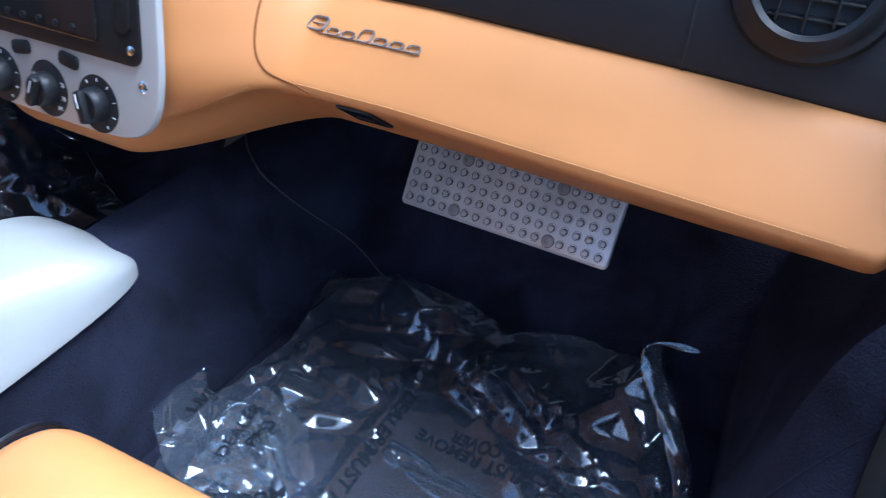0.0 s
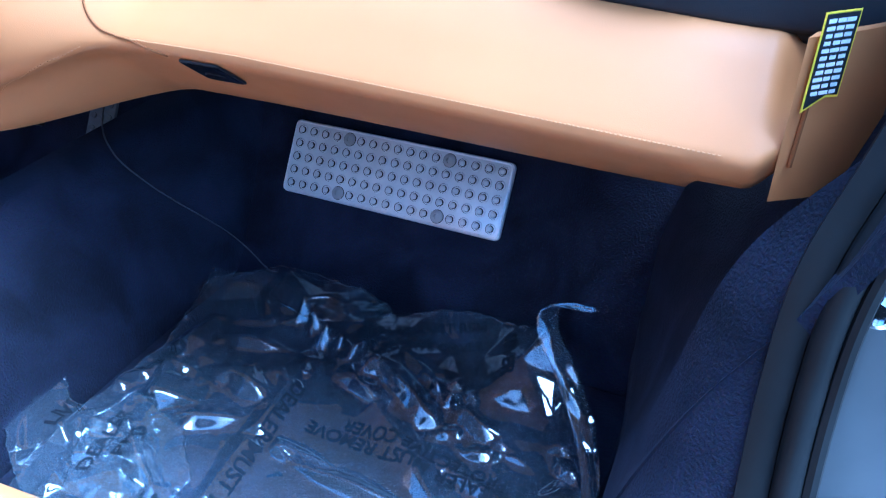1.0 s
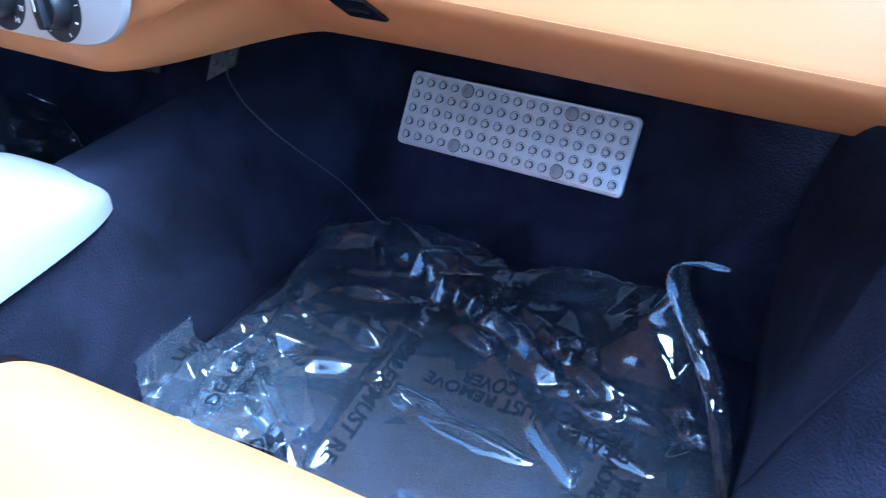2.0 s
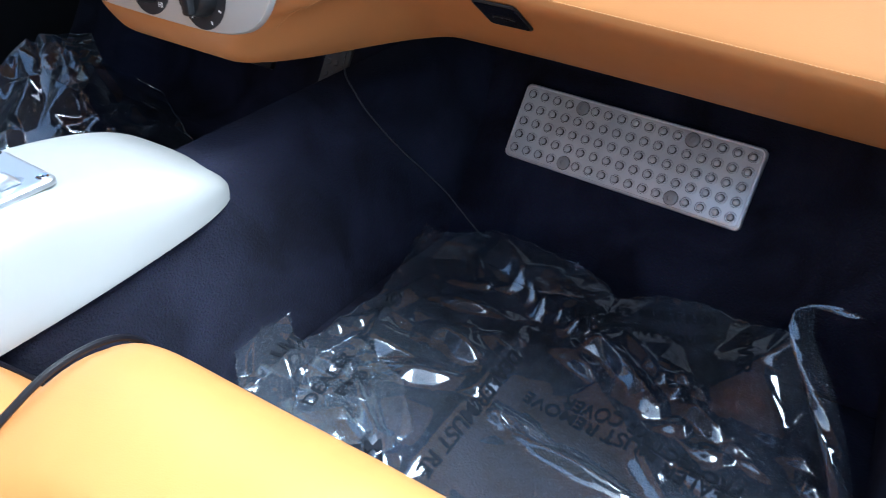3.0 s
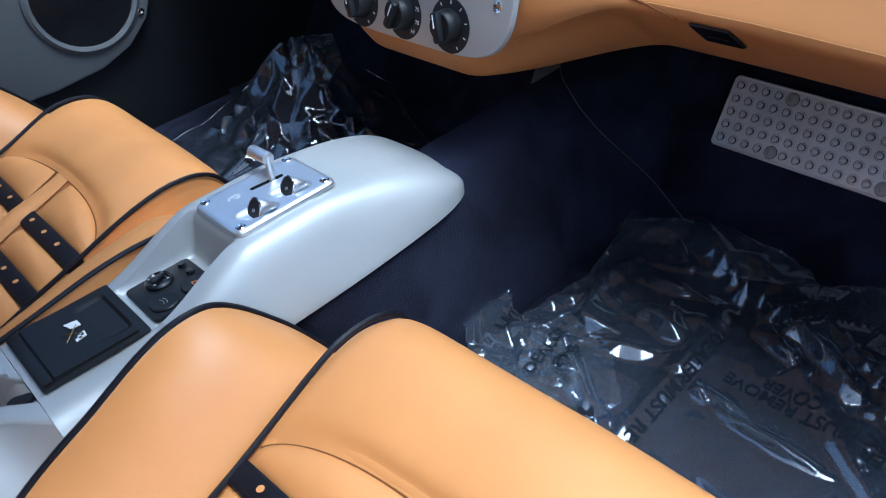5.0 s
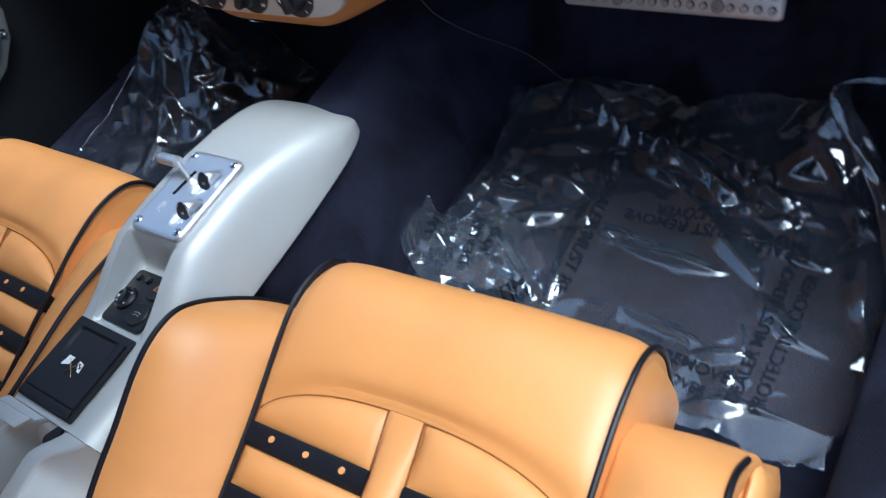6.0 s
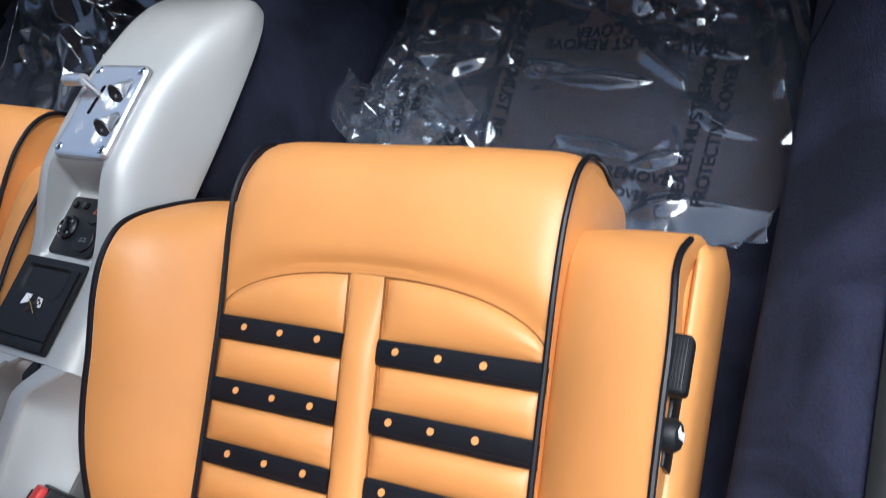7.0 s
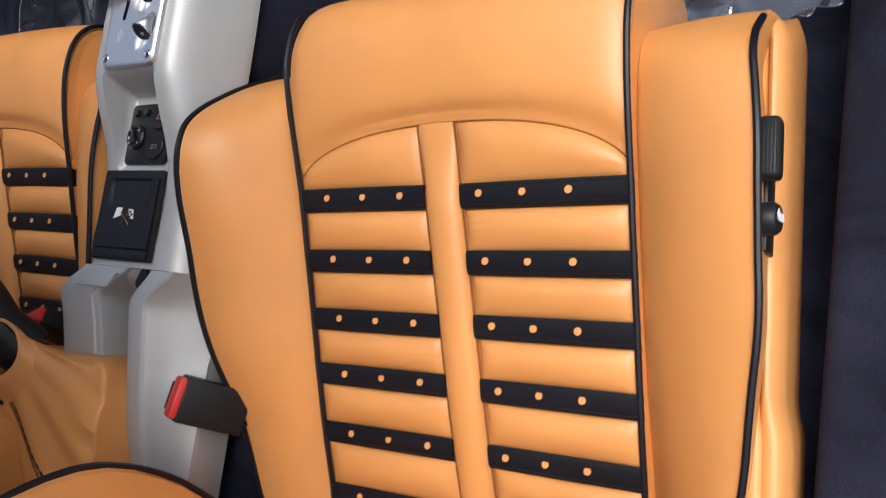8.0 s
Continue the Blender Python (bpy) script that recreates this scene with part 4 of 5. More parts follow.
def dash_section(x):
    s = smooth01(-0.115, -0.225, x)
    low = smooth01(-0.155, -0.31, x)
    end = smooth01(0.310, 0.318, x)
    pts = []
    for i, ((ya, za), (yb, zb)) in enumerate(zip(GLOVE, STACK)):
        if i > 7:
            ya, za = ya + (SHORT[i - 8][0] - ya) * end, za + (SHORT[i - 8][1] - za) * end
        k = s + (low - s) * smooth01(4, 8, i)
        drop = -0.0145 * max(0.0, min(1.0, (x + 0.02) / 0.36)) - (0.002 * smooth01(0.18, 0.34, x) if i < 4 else 0) if i < 9 else -0.008 * smooth01(-0.1, 0.34, x)
        pts.append((x, ya + (yb - ya) * k, za + (zb - za) * k + drop))
    return curve_points(pts, 60)


xs = [-0.375 + 0.747 * i / 130 for i in range(131)]
secs = [dash_section(x) for x in xs]
# the glove box end rounds back
for i, x in enumerate(xs):
    r = smooth01(0.345, 0.3715, x) ** 2
    for p in secs[i]:
        p.y += 0.016 * r
        p.z += 0.010 * r * (2 * smooth01(0.417, 0.367, p.z) - 1)
leather = part("leather_face", strip_loft(secs, (0, 0.010, 0.004)), LEATHER_DASH, dash, angle=50)
# end cheek of the glove box
part("end_cheek", loft([[Vector((0.367, p.y, p.z)) for p in secs[-1]], [Vector((0.374, p.y + 0.004 * (1 if p.y < 0.51 else 0), p.z)) for p in secs[-1]]]), LEATHER_DASH, dash)
# stitches along the lower edge
st = bmesh.new()
for i in range(150):
    x = -0.12 + 0.455 * i / 150
    sec = dash_section(x)
    p = sec[29]
    q = dash_section(x + 0.0019)[29]
    tube([p + Vector((0, -0.0004, 0.0012)), q + Vector((0, -0.0004, 0.0012))], 0.00055, 4, st)
part("stitching", st, STITCH, dash)
# seam where the glove box meets the centre stack
seam = [dash_section(-0.162 + 0.026 * ((k - 4) / 22) ** 4)[k] for k in range(4, 27)]
low_seam = [dash_section(-0.138 + 0.0055 * k * (1 + 0.02 * k))[26 + k] for k in range(1, 9)]
# the groove's shadow is drawn as a thin dark brown tube
part("seam", tube([p + Vector((0, -0.0002, 0.0002)) for p in seam + low_seam], 0.0011, 6), SEAM, dash, "shadowed seam in the leather")
st = bmesh.new()
line = [dash_section(-0.160 - 0.0125 * k)[min(59, round(27 + 0.35 * k + 0.16 * k * k))] for k in range(8)]
pts = curve_points(line, 70)
for a, b in zip(pts[::2], pts[1::2]):
    tube([a + Vector((0, -0.0004, 0)), b + Vector((0, -0.0004, 0))], 0.0005, 4, st)
part("stitching", st, STITCH, dash)
# chrome badge
def on_face(x, k):
    a, b, c = dash_section(x)[k], dash_section(x)[k + 1], dash_section(x + 0.002)[k]
    n = (b - a).cross(c - a)
    n = n if n.y < 0 else -n
    return a, n.normalized()
p, n = on_face(-0.0865, 15)
BM_ = facing(p + n * 0.0008, n)
badge = part("badge_rail", rbox(0.104, 0.0010, 0.0012, 0.0003, BM_ @ pose(0.024, -0.0040, 0.0002)), BADGE_CHROME, dash, "chrome badge of slanted bars on the glove box")
slant = Matrix(((1, 0.32, 0, 0), (0, 1, 0, 0), (0, 0, 1, 0), (0, 0, 0, 1)))
for q in range(9):
    big = q < 3
    w, h = (0.0165, 0.0125) if big else (0.0125, 0.0062 + (0.0050 if q == 5 else 0))
    m = BM_ @ slant @ pose(-0.0740 + 0.0205 * q if big else -0.0135 + 0.0166 * (q - 3), h / 2 - 0.0040 + (0.002 if big else 0), 0.0006)
    ring = [m @ Vector((x, y, 0)) for x, y in round_rect(w, h, 0.0034)]
    part("badge_bar", tube(ring + ring[:1], 0.0013 if big else 0.0009, 6), BADGE_CHROME, badge)
    if big:
        part("badge_bar", rbox(w * 0.8, 0.0012, 0.0012, 0.0004, m @ pose(0.001, 0, 0)), BADGE_CHROME, badge)
# release catch set in the underside
CM = facing((-0.0575, 0.4682, 0.3640), (0, -0.63, -0.776), (0, -0.776, 0.63))
catch = part("catch_recess", plate(round_rect(0.036, 0.040, 0.003), 0.0022, CM @ pose(0, 0, 0.0006)), GLOSS_BLACK, dash, "black release catch of the glove box")
part("catch_frame", tube([CM @ Vector((x, y, 0.0014)) for x, y in round_rect(0.037, 0.041, 0.003) + [round_rect(0.037, 0.041, 0.003)[0]]], 0.0012, 6), BLACK_PLASTIC, catch)
part("catch_lever", loft([[CM @ Vector((0.010 * math.cos(a) * s, -0.004 + 0.0032 * math.sin(a) * s, 0.7 * h + 0.0005)) for a in [k * math.pi / 10 for k in range(20)]] for s, h in ((1, 0.0012), (1, 0.003), (0.8, 0.0042), (0.3, 0.0046))]), GLOSS_BLACK, catch)
part("catch_rim", tube([CM @ Vector((0.0098 * math.cos(a), -0.004 + 0.0030 * math.sin(a), 0.0032)) for a in [math.pi * k / 10 for k in range(11)]], 0.0005, 5), BLACK_PLASTIC, catch)
# right-hand end panel with its warning label
EP = [(0.366, 0.462), (0.373, 0.468), (0.386, 0.479), (0.399, 0.492), (0.412, 0.507), (0.426, 0.526)]
part("end_panel", strip_loft([[Vector((p.x, p.y, 0.342 - 0.10 * (p.x - 0.366) + (0.105 + 0.10 * (p.x - 0.366)) * i / 12)) for p in curve_points([(x, y, 0) for x, y in EP], 16)] for i in range(13)], (0.004, 0.012, 0)), LEATHER_DASH, dash)
part("end_gap", tube(curve_points([(0.3735, 0.4665, 0.366), (0.374, 0.4670, 0.388), (0.3745, 0.4675, 0.408)], 12), 0.0016, 6), SEAM, dash)
WL = facing((0.3790, 0.4712, 0.4335), (0.66, -0.75, 0.0)) @ Matrix.Diagonal((0.78, 1, 1, 1))
lab = part("warning_label", plate([(-0.0155, -0.0305), (0.0035, -0.0225), (0.0150, -0.0235), (0.0155, 0.028), (-0.0150, 0.028)], 0.0006, WL @ pose(0, 0, 0.0018)), YELLOW_INK, dash, "yellow-edged black warning label with white text lines")
part("label_field", plate([(-0.0140, -0.0282), (0.0035, -0.0208), (0.0136, -0.0218), (0.0141, 0.027), (-0.0136, 0.027)], 0.0004, WL @ pose(0, 0, 0.0024)), BLACK_INK, lab)
r = random.Random(8)
for k in range(11):
    for q in range(3):
        w = r.uniform(0.005, 0.0078)
        part("text_line", rbox(w, 0.0022, 0.0004, 0, WL @ pose(-0.0085 + 0.0080 * q, -0.0190 + 0.0042 * k, 0.0030)), WHITE_INK, lab)

# dark upper dash
UP = [(0.528, 0.4465), (0.522, 0.4495), (0.521, 0.457), (0.528, 0.489), (0.541, 0.524), (0.558, 0.55), (0.598, 0.569), (0.7, 0.579), (0.98, 0.564)]
part("upper_pad", strip_loft([curve_points([(x, y, z - 0.0175 * max(0.0, min(1.0, (x + 0.02) / 0.36)) - 0.002 * smooth01(0.18, 0.34, x)) for y, z in UP], 40) for x in [-0.236 + 0.66 * i / 20 for i in range(21)]], (0, 0.008, -0.008)), DASH_DARK, dash)
part("upper_pad", strip_loft([curve_points([(x, y - 0.02, z + 0.03) for y, z in UP], 40) for x in [-1.14 + 0.906 * i / 20 for i in range(21)]], (0, 0.008, -0.008)), DASH_DARK, dash)
part("panel_gap", tube([Vector((0.1935, y - 0.0006, z - 0.0105)) for y, z in UP[1:6]], 0.0011, 6), BLACK_INK, dash)
VM = facing((0.267, 0.5315, 0.5135), (0, -0.93, 0.36))
vent = part("vent_ring", turned([(0.056, -0.006), (0.0535, -0.001), (0.0495, 0.0005), (0.0478, 0.002), (0.0445, 0.006), (0.0405, 0.0085), (0.0365, 0.006), (0.0355, -0.004)], 44, VM), BLACK_PLASTIC, dash, "round black air vent")
part("vent_well", turned([(0.036, -0.003), (0.0, -0.0035)], 30, VM), BLACK_INK, vent)
for k in range(-2, 3):
    part("vane", rbox(2 * math.sqrt(0.035 ** 2 - (0.0125 * k) ** 2), 0.0016, 0.007, 0.0004, VM @ pose(0, 0.0125 * k, 0.0005, 25)), BLACK_PLASTIC, vent)
for k in (-1, 0, 1):
    part("vane", rbox(0.0016, 2 * math.sqrt(0.035 ** 2 - (0.018 * k) ** 2), 0.006, 0.0004, VM @ pose(0.018 * k, 0, 0.003)), BLACK_PLASTIC, vent)

# centre stack: leather surround left of the glove box, silver panel, radio and climate knobs
part("driver_lower_dash", strip_loft([[Vector((-0.75 - x, p.y, p.z)) for p in dash_section(x)] for x in [-0.375 + 0.64 * i / 60 for i in range(61)]], (0, 0.010, 0.004)), LEATHER_DASH, dash)

stack = thing("climate_panel", "silver climate panel with black rotary knobs below a black radio", "control panel", (-0.375, 0.38, 0.37))
HM = facing((-0.352, 0.3815, 0.382), (0, -1, 0.22))
outline = [(0.148, 0.150), (0.148, 0.070), (0.1475, 0.02), (0.142, -0.014), (0.128, -0.035), (0.104, -0.046), (0.065, -0.0502), (0.0, -0.051)]
outline = [(p.x, p.y) for p in curve_points([(a, b, 0) for a, b in outline], 36)]
outline = outline + [(-a, b) for a, b in outline[-2::-1]]
face = part("panel", plate(outline, 0.007, HM, 0.0035), SILVER, stack)
part("radio_frame", plate(round_rect(0.258, 0.12, 0.012), 0.004, HM @ pose(0, 0.082, 0.006), 0.001), BLACK_PLASTIC, stack)
radio = part("radio", plate(round_rect(0.182, 0.10, 0.004), 0.004, HM @ pose(-0.012, 0.086, 0.0095), 0.001), GLOSS_BLACK, stack, "black car radio")
for k in range(7):
    part("radio_button", turned([(0.0034, 0), (0.0034, 0.002), (0, 0.0024)], 12, HM @ pose(-0.085 + 0.0225 * k, 0.0445, 0.0135)), BLACK_PLASTIC, radio)
part("display", rbox(0.11, 0.03, 0.0008, 0, HM @ pose(-0.02, 0.086, 0.0138)), BLACK_INK, radio)
part("side_switch", plate(round_rect(0.018, 0.062, 0.008), 0.003, HM @ pose(0.112, 0.080, 0.0098), 0.001), BLACK_PLASTIC, stack)
part("stud", turned([(0.0042, 0), (0.0042, 0.0014), (0, 0.003)], 14, HM @ pose(0.119, 0.036, 0.0098)), CHROME, stack)
for sx in (-1, 1):
    part("screw", turned([(0.0054, 0), (0.0054, 0.001), (0.004, 0.0016), (0.002, 0.0007), (0, 0.0006)], 16, HM @ pose(sx * 0.128, 0.006, 0.0068)), CHROME, stack)
for i, kx in enumerate((-0.071, -0.002, 0.067)):
    dial = part("dial", turned([(0.0268, 0), (0.0268, 0.0008), (0, 0.0008)], 36, HM @ pose(kx, -0.022, 0.0068)), BLACK_INK, stack, "black dial with white marks")
    knob = part("knob", turned([(0.0165, 0), (0.0165, 0.006), (0.0150, 0.013), (0.0135, 0.0145), (0, 0.0145)], 30, HM @ pose(kx, -0.022, 0.0074)), BLACK_PLASTIC, dial)
    part("grip", rbox(0.010, 0.030, 0.010, 0.003, HM @ pose(kx, -0.022, 0.0235, 0, 0, (20, -25, 15)[i]), 2), BLACK_PLASTIC, dial)
    part("pointer", rbox(0.0012, 0.013, 0.0006, 0, HM @ pose(kx, -0.022, 0.0286, 0, 0, (20, -25, 15)[i]) @ pose(0, 0.006, 0)), WHITE_INK, dial)
    if i == 1:
        for words, a in (("76", 18), ("78", -16), ("HI", -48), ("66", 152), ("LO", 222)):
            num = text_bm(words, 0.0062, bold=0.0001)
            num.transform(HM @ pose(kx + 0.0222 * math.cos(radians(a)), -0.022 + 0.0222 * math.sin(radians(a)), 0.0079))
            part("scale_mark", num, WHITE_INK, dial)
    for k in range(0 if i != 1 else 9, 9):
        part("tick", rbox(0.0032, 0.0009, 0.0004, 0, HM @ pose(kx, -0.022, 0.0078, 0, 0, -60 + 37 * k) @ pose(0.0225, 0, 0)), WHITE_INK, dial)
for kx in (-0.036, 0.032):
    part("button", plate(round_rect(0.026, 0.013, 0.005), 0.003, HM @ pose(kx, 0.011, 0.0068, 0, 0, -8 if kx > 0 else 8), 0.001), BLACK_PLASTIC, stack)

# ---------------------------------------------------------------- footwell
BL, BR, TL = Vector((-0.196, 0.7195, 0.0915)), Vector((0.102, 0.7165, 0.088)), Vector((-0.202, 0.770, 0.168))
ux = (BR - BL).normalized()
uy = (TL - BL - ux * (TL - BL).dot(ux)).normalized()
un = ux.cross(uy)
PM = Matrix.Translation(BL) @ Matrix((ux, uy, un)).transposed().to_4x4()
PW, PH = 0.298, 0.0935
rest = thing("foot_rest", "grey aluminium foot rest plate with raised studs", "foot rest", tuple(BL))
part("plate", plate([(x + PW / 2, y + PH / 2) for x, y in round_rect(PW, PH, 0.007)], 0.008, PM @ pose(0, 0, -0.004), 0.0015), FOOT_ALU, rest)
part("raised_edge", tube([PM @ Vector((PW / 2 + x * 0.985, PH / 2 + y * 0.955, 0.0042)) for x, y in round_rect(PW, PH, 0.007) + [round_rect(PW, PH, 0.007)[0]]], 0.0015, 6), FOOT_ALU, rest)
stud = None
for i in range(17):
    for j in range(5):
        m = PM @ pose(0.0125 + (PW - 0.025) * i / 16, 0.0125 + (PH - 0.025) * j / 4, 0.0036)
        if i in (4, 12) and j in (0, 4):
            b = part("bolt", turned([(0.0078, 0), (0.0078, 0.0025), (0.006, 0.0036), (0.0034, 0.0036), (0.003, 0.0012), (0, 0.0012)], 16, m), DULL_STEEL, rest, "round fixing bolt")
            # thin dark ring added as the shade round the bolt
            part("bolt_shade_ring", turned([(0.0086, 0), (0.0086, 0.0008), (0.0070, 0.0009)], 16, m), STUD_ALU, b)
            continue
        if stud is None:
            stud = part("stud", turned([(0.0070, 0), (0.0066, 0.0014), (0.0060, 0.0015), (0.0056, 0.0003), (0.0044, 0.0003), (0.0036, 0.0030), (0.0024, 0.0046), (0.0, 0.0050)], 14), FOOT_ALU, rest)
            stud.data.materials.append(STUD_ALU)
            # groove faces take the dark colour, so their shade is painted in
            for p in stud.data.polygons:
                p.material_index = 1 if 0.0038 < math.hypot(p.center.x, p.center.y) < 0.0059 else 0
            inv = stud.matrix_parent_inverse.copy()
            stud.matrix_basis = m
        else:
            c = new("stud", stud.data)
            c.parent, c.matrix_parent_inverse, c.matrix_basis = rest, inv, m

pedal = thing("accelerator_pedal", "grey aluminium accelerator pedal with studs, beyond the tunnel", "pedal", (-0.42, 0.66, 0.1))
DM = facing((-0.424, 0.668, 0.172), (0.25, -0.75, 0.5), (0, 0.5, 0.85))
part("pad", plate(round_rect(0.034, 0.15, 0.008), 0.006, DM @ pose(0, 0.02, 0), 0.0015), PEDAL_ALU, pedal)
for i in range(3):
    for j in range(9):
        part("stud", turned([(0.004, 0), (0.0034, 0.0018), (0, 0.0014)], 10, DM @ pose(-0.010 + 0.010 * i, -0.044 + 0.016 * j, 0.006)), PEDAL_ALU, pedal)
part("arm", tube([DM @ Vector((0, 0.05, -0.002)), DM @ Vector((0, 0.12, -0.06))], 0.007, 8), BLACK_PLASTIC, pedal)
brake = thing("brake_pedal", "dark brake pedal on a hanging arm", "pedal", (-0.60, 0.68, 0.15))
part("arm", rbox(0.018, 0.012, 0.26, 0.004, pose(-0.60, 0.745, 0.28, -12)), BLACK_PLASTIC, brake)
part("pad", rbox(0.065, 0.012, 0.05, 0.004, pose(-0.60, 0.70, 0.15, -30)), BLACK_PLASTIC, brake)


# ---------------------------------------------------------------- plastic covers
def along(x, y, line):
    """How near a point lies to a line of points in plan."""
    best = 9.0
    for (ax, ay), (bx, by) in zip(line, line[1:]):
        dx, dy = bx - ax, by - ay
        t = max(0.0, min(1.0, ((x - ax) * dx + (y - ay) * dy) / (dx * dx + dy * dy)))
        best = min(best, math.hypot(x - ax - t * dx, y - ay - t * dy))
    return best


def crumple(outline, ridges, height, size, slope, seed, extra=0):
    """A sheet of film in flat facets with sharp creases: its edge in plan, ridge lines with their height, the lie of the sheet, and the facets' size and steepness."""
    r = random.Random(seed)
    verts, rise, edges = [], [], []
    edge = [(a[0] + (b[0] - a[0]) * k / 8, a[1] + (b[1] - a[1]) * k / 8) for a, b in zip(outline, outline[1:] + outline[:1]) for k in range(8)]
    for x, y in edge:
        j = 0.06 * size(x, y)
        verts.append(Vector((x + r.uniform(-j, j), y + r.uniform(-j, j))))
        rise.append(height(x, y) + r.uniform(0, 0.3) * slope(x, y) * size(x, y))
    n = len(verts)
    edges += [(i, (i + 1) % n) for i in range(n)]
    def ridge(line, top):
        count = max(3, int(sum(math.dist(a, b) for a, b in zip(line, line[1:])) / 0.021))
        pts = curve_points([(a, b, 0) for a, b in line], count + 1)
        wide, lean = r.uniform(1.1, 1.7) * max(0.007, top), r.uniform(0.05, 0.35)
        for i, p in enumerate(pts):
            d = (pts[min(i + 1, count)] - pts[max(i - 1, 0)]).normalized()
            w = wide * (0.5 + 0.5 * math.sin(math.pi * i / count))
            for off, part_of in ((0.0, 1.0), (w, lean), (-w, 0.4 - lean)):
                q = Vector((p.x - d.y * off + r.uniform(-0.0008, 0.0008), p.y + d.x * off + r.uniform(-0.0008, 0.0008)))
                if off and min((v - q).length for v in verts) < 0.006:
                    continue
                verts.append(q)
                rise.append(height(q.x, q.y) + part_of * top * (0.35 + 0.65 * math.sin(math.pi * i / count)) * r.uniform(0.97, 1.03))
    for line, top in ridges:
        ridge(line, top)
    for _ in range(extra):
        p, a, long = r.choice(edge), r.uniform(0, math.pi), r.uniform(0.025, 0.065)
        q = r.choice(edge)
        f = r.uniform(0.15, 0.85)
        c = (p[0] + (q[0] - p[0]) * f, p[1] + (q[1] - p[1]) * f)
        ridge([(c[0] - long * math.cos(a), c[1] - long * math.sin(a)), (c[0] + 0.2 * long * math.sin(a), c[1]), (c[0] + long * math.cos(a), c[1] + long * math.sin(a))], r.uniform(0.005, 0.010))
    lo = Vector((min(p[0] for p in edge), min(p[1] for p in edge)))
    hi = Vector((max(p[0] for p in edge), max(p[1] for p in edge)))
    cells = collections.defaultdict(list)
    for v in verts:
        cells[int(v.x / 0.02), int(v.y / 0.02)].append(v)
    for _ in range(9000):
        p = Vector((r.uniform(lo.x, hi.x), r.uniform(lo.y, hi.y)))
        d, k = size(p.x, p.y), (int(p.x / 0.02), int(p.y / 0.02))
        w = int(d / 0.02) + 1
        if any((q - p).length < d for i in range(-w, w + 1) for j in range(-w, w + 1) for q in cells[k[0] + i, k[1] + j]):
            continue
        cells[k].append(p)
        verts.append(p)
        lift = max([top * 0.25 * math.exp(-along(p.x, p.y, line) / 0.03) for line, top in ridges] + [0])
        rise.append(height(p.x, p.y) + lift + r.uniform(-0.4, 1.0) * slope(p.x, p.y) * d)
    out, _, faces, src, _, _ = geometry.delaunay_2d_cdt(verts, edges, [list(range(n))], 1, 1e-5)
    bm = bmesh.new()
    vs = [bm.verts.new((p.x, p.y, rise[o[0]] if o else height(p.x, p.y))) for p, o in zip(out, src)]
    for f in faces:
        bm.faces.new([vs[i] for i in f])
    bmesh.ops.subdivide_edges(bm, edges=bm.edges[:], cuts=4, use_grid_fill=True)
    inner = [v for v in bm.verts if not v.is_boundary]
    bmesh.ops.smooth_vert(bm, verts=inner, factor=0.5, use_axis_x=True, use_axis_y=True, use_axis_z=True)
    for v in bm.verts:
        v.co.z += 0.0008 * noise.noise(Vector((v.co.x * 30, v.co.y * 30, seed)))
    return bm


def cover(name, wrap, mat, *shape):
    """One piece of crumpled film with its bright cut edge."""
    bm = crumple(*shape)
    rim = []
    e = next(e for e in bm.edges if e.is_boundary)
    v, first = e.verts[0], e.verts[0]
    while True:
        rim.append(v.co.copy())
        v = e.other_vert(v)
        if v is first or len(rim) > 6000:
            break
        e = next(k for k in v.link_edges if k.is_boundary and k is not e)
    tree = bvhtree.BVHTree.FromBMesh(bm)
    part(name, bm, mat, wrap, angle=75)
    part("edge", tube(rim[::2] + rim[:1], 0.0005, 5), mat, wrap)
    return tree


FLOOR_Z = -0.0095
RIDGES = [([(-0.155, 0.648), (-0.080, 0.585), (0.033, 0.539), (0.113, 0.501)], 0.026), ([(-0.080, 0.585), (0.060, 0.487), (0.172, 0.395)], 0.014),
          ([(-0.050, 0.548), (-0.040, 0.42), (-0.036, 0.290)], 0.013), ([(-0.190, 0.545), (-0.186, 0.470), (-0.155, 0.390), (-0.107, 0.345), (-0.045, 0.286)], 0.022),
          ([(-0.134, 0.474), (-0.060, 0.462)], 0.014), ([(-0.150, 0.392), (-0.064, 0.425)], 0.012), ([(0.006, 0.399), (0.130, 0.393)], 0.011),
          ([(0.176, 0.378), (0.229, 0.335)], 0.010), ([(0.155, 0.231), (0.205, 0.250)], 0.010), ([(0.150, 0.452), (0.232, 0.430)], 0.009), ([(0.060, 0.560), (0.205, 0.490)], 0.014), ([(0.231, 0.540), (0.262, 0.452), (0.278, 0.380)], 0.014), ([(0.040, 0.320), (0.150, 0.300)], 0.007),
          ([(0.096, 0.560), (0.157, 0.536)], 0.010), ([(0.123, 0.484), (0.150, 0.500)], 0.008), ([(0.157, 0.475), (0.192, 0.490)], 0.008), ([(-0.155, 0.520), (-0.093, 0.530)], 0.012), ([(-0.149, 0.462), (-0.100, 0.480), (-0.042, 0.502)], 0.012), ([(0.238, 0.506), (0.267, 0.482)], 0.008)]


def calm(x, y):
    """0 where the film is scrunched up, 1 where it lies smooth."""
    return smooth01(-0.07, 0.02, x) * smooth01(0.585, 0.50, y) * (1 - 0.75 * smooth01(0.21, 0.25, x) * smooth01(0.36, 0.42, y))


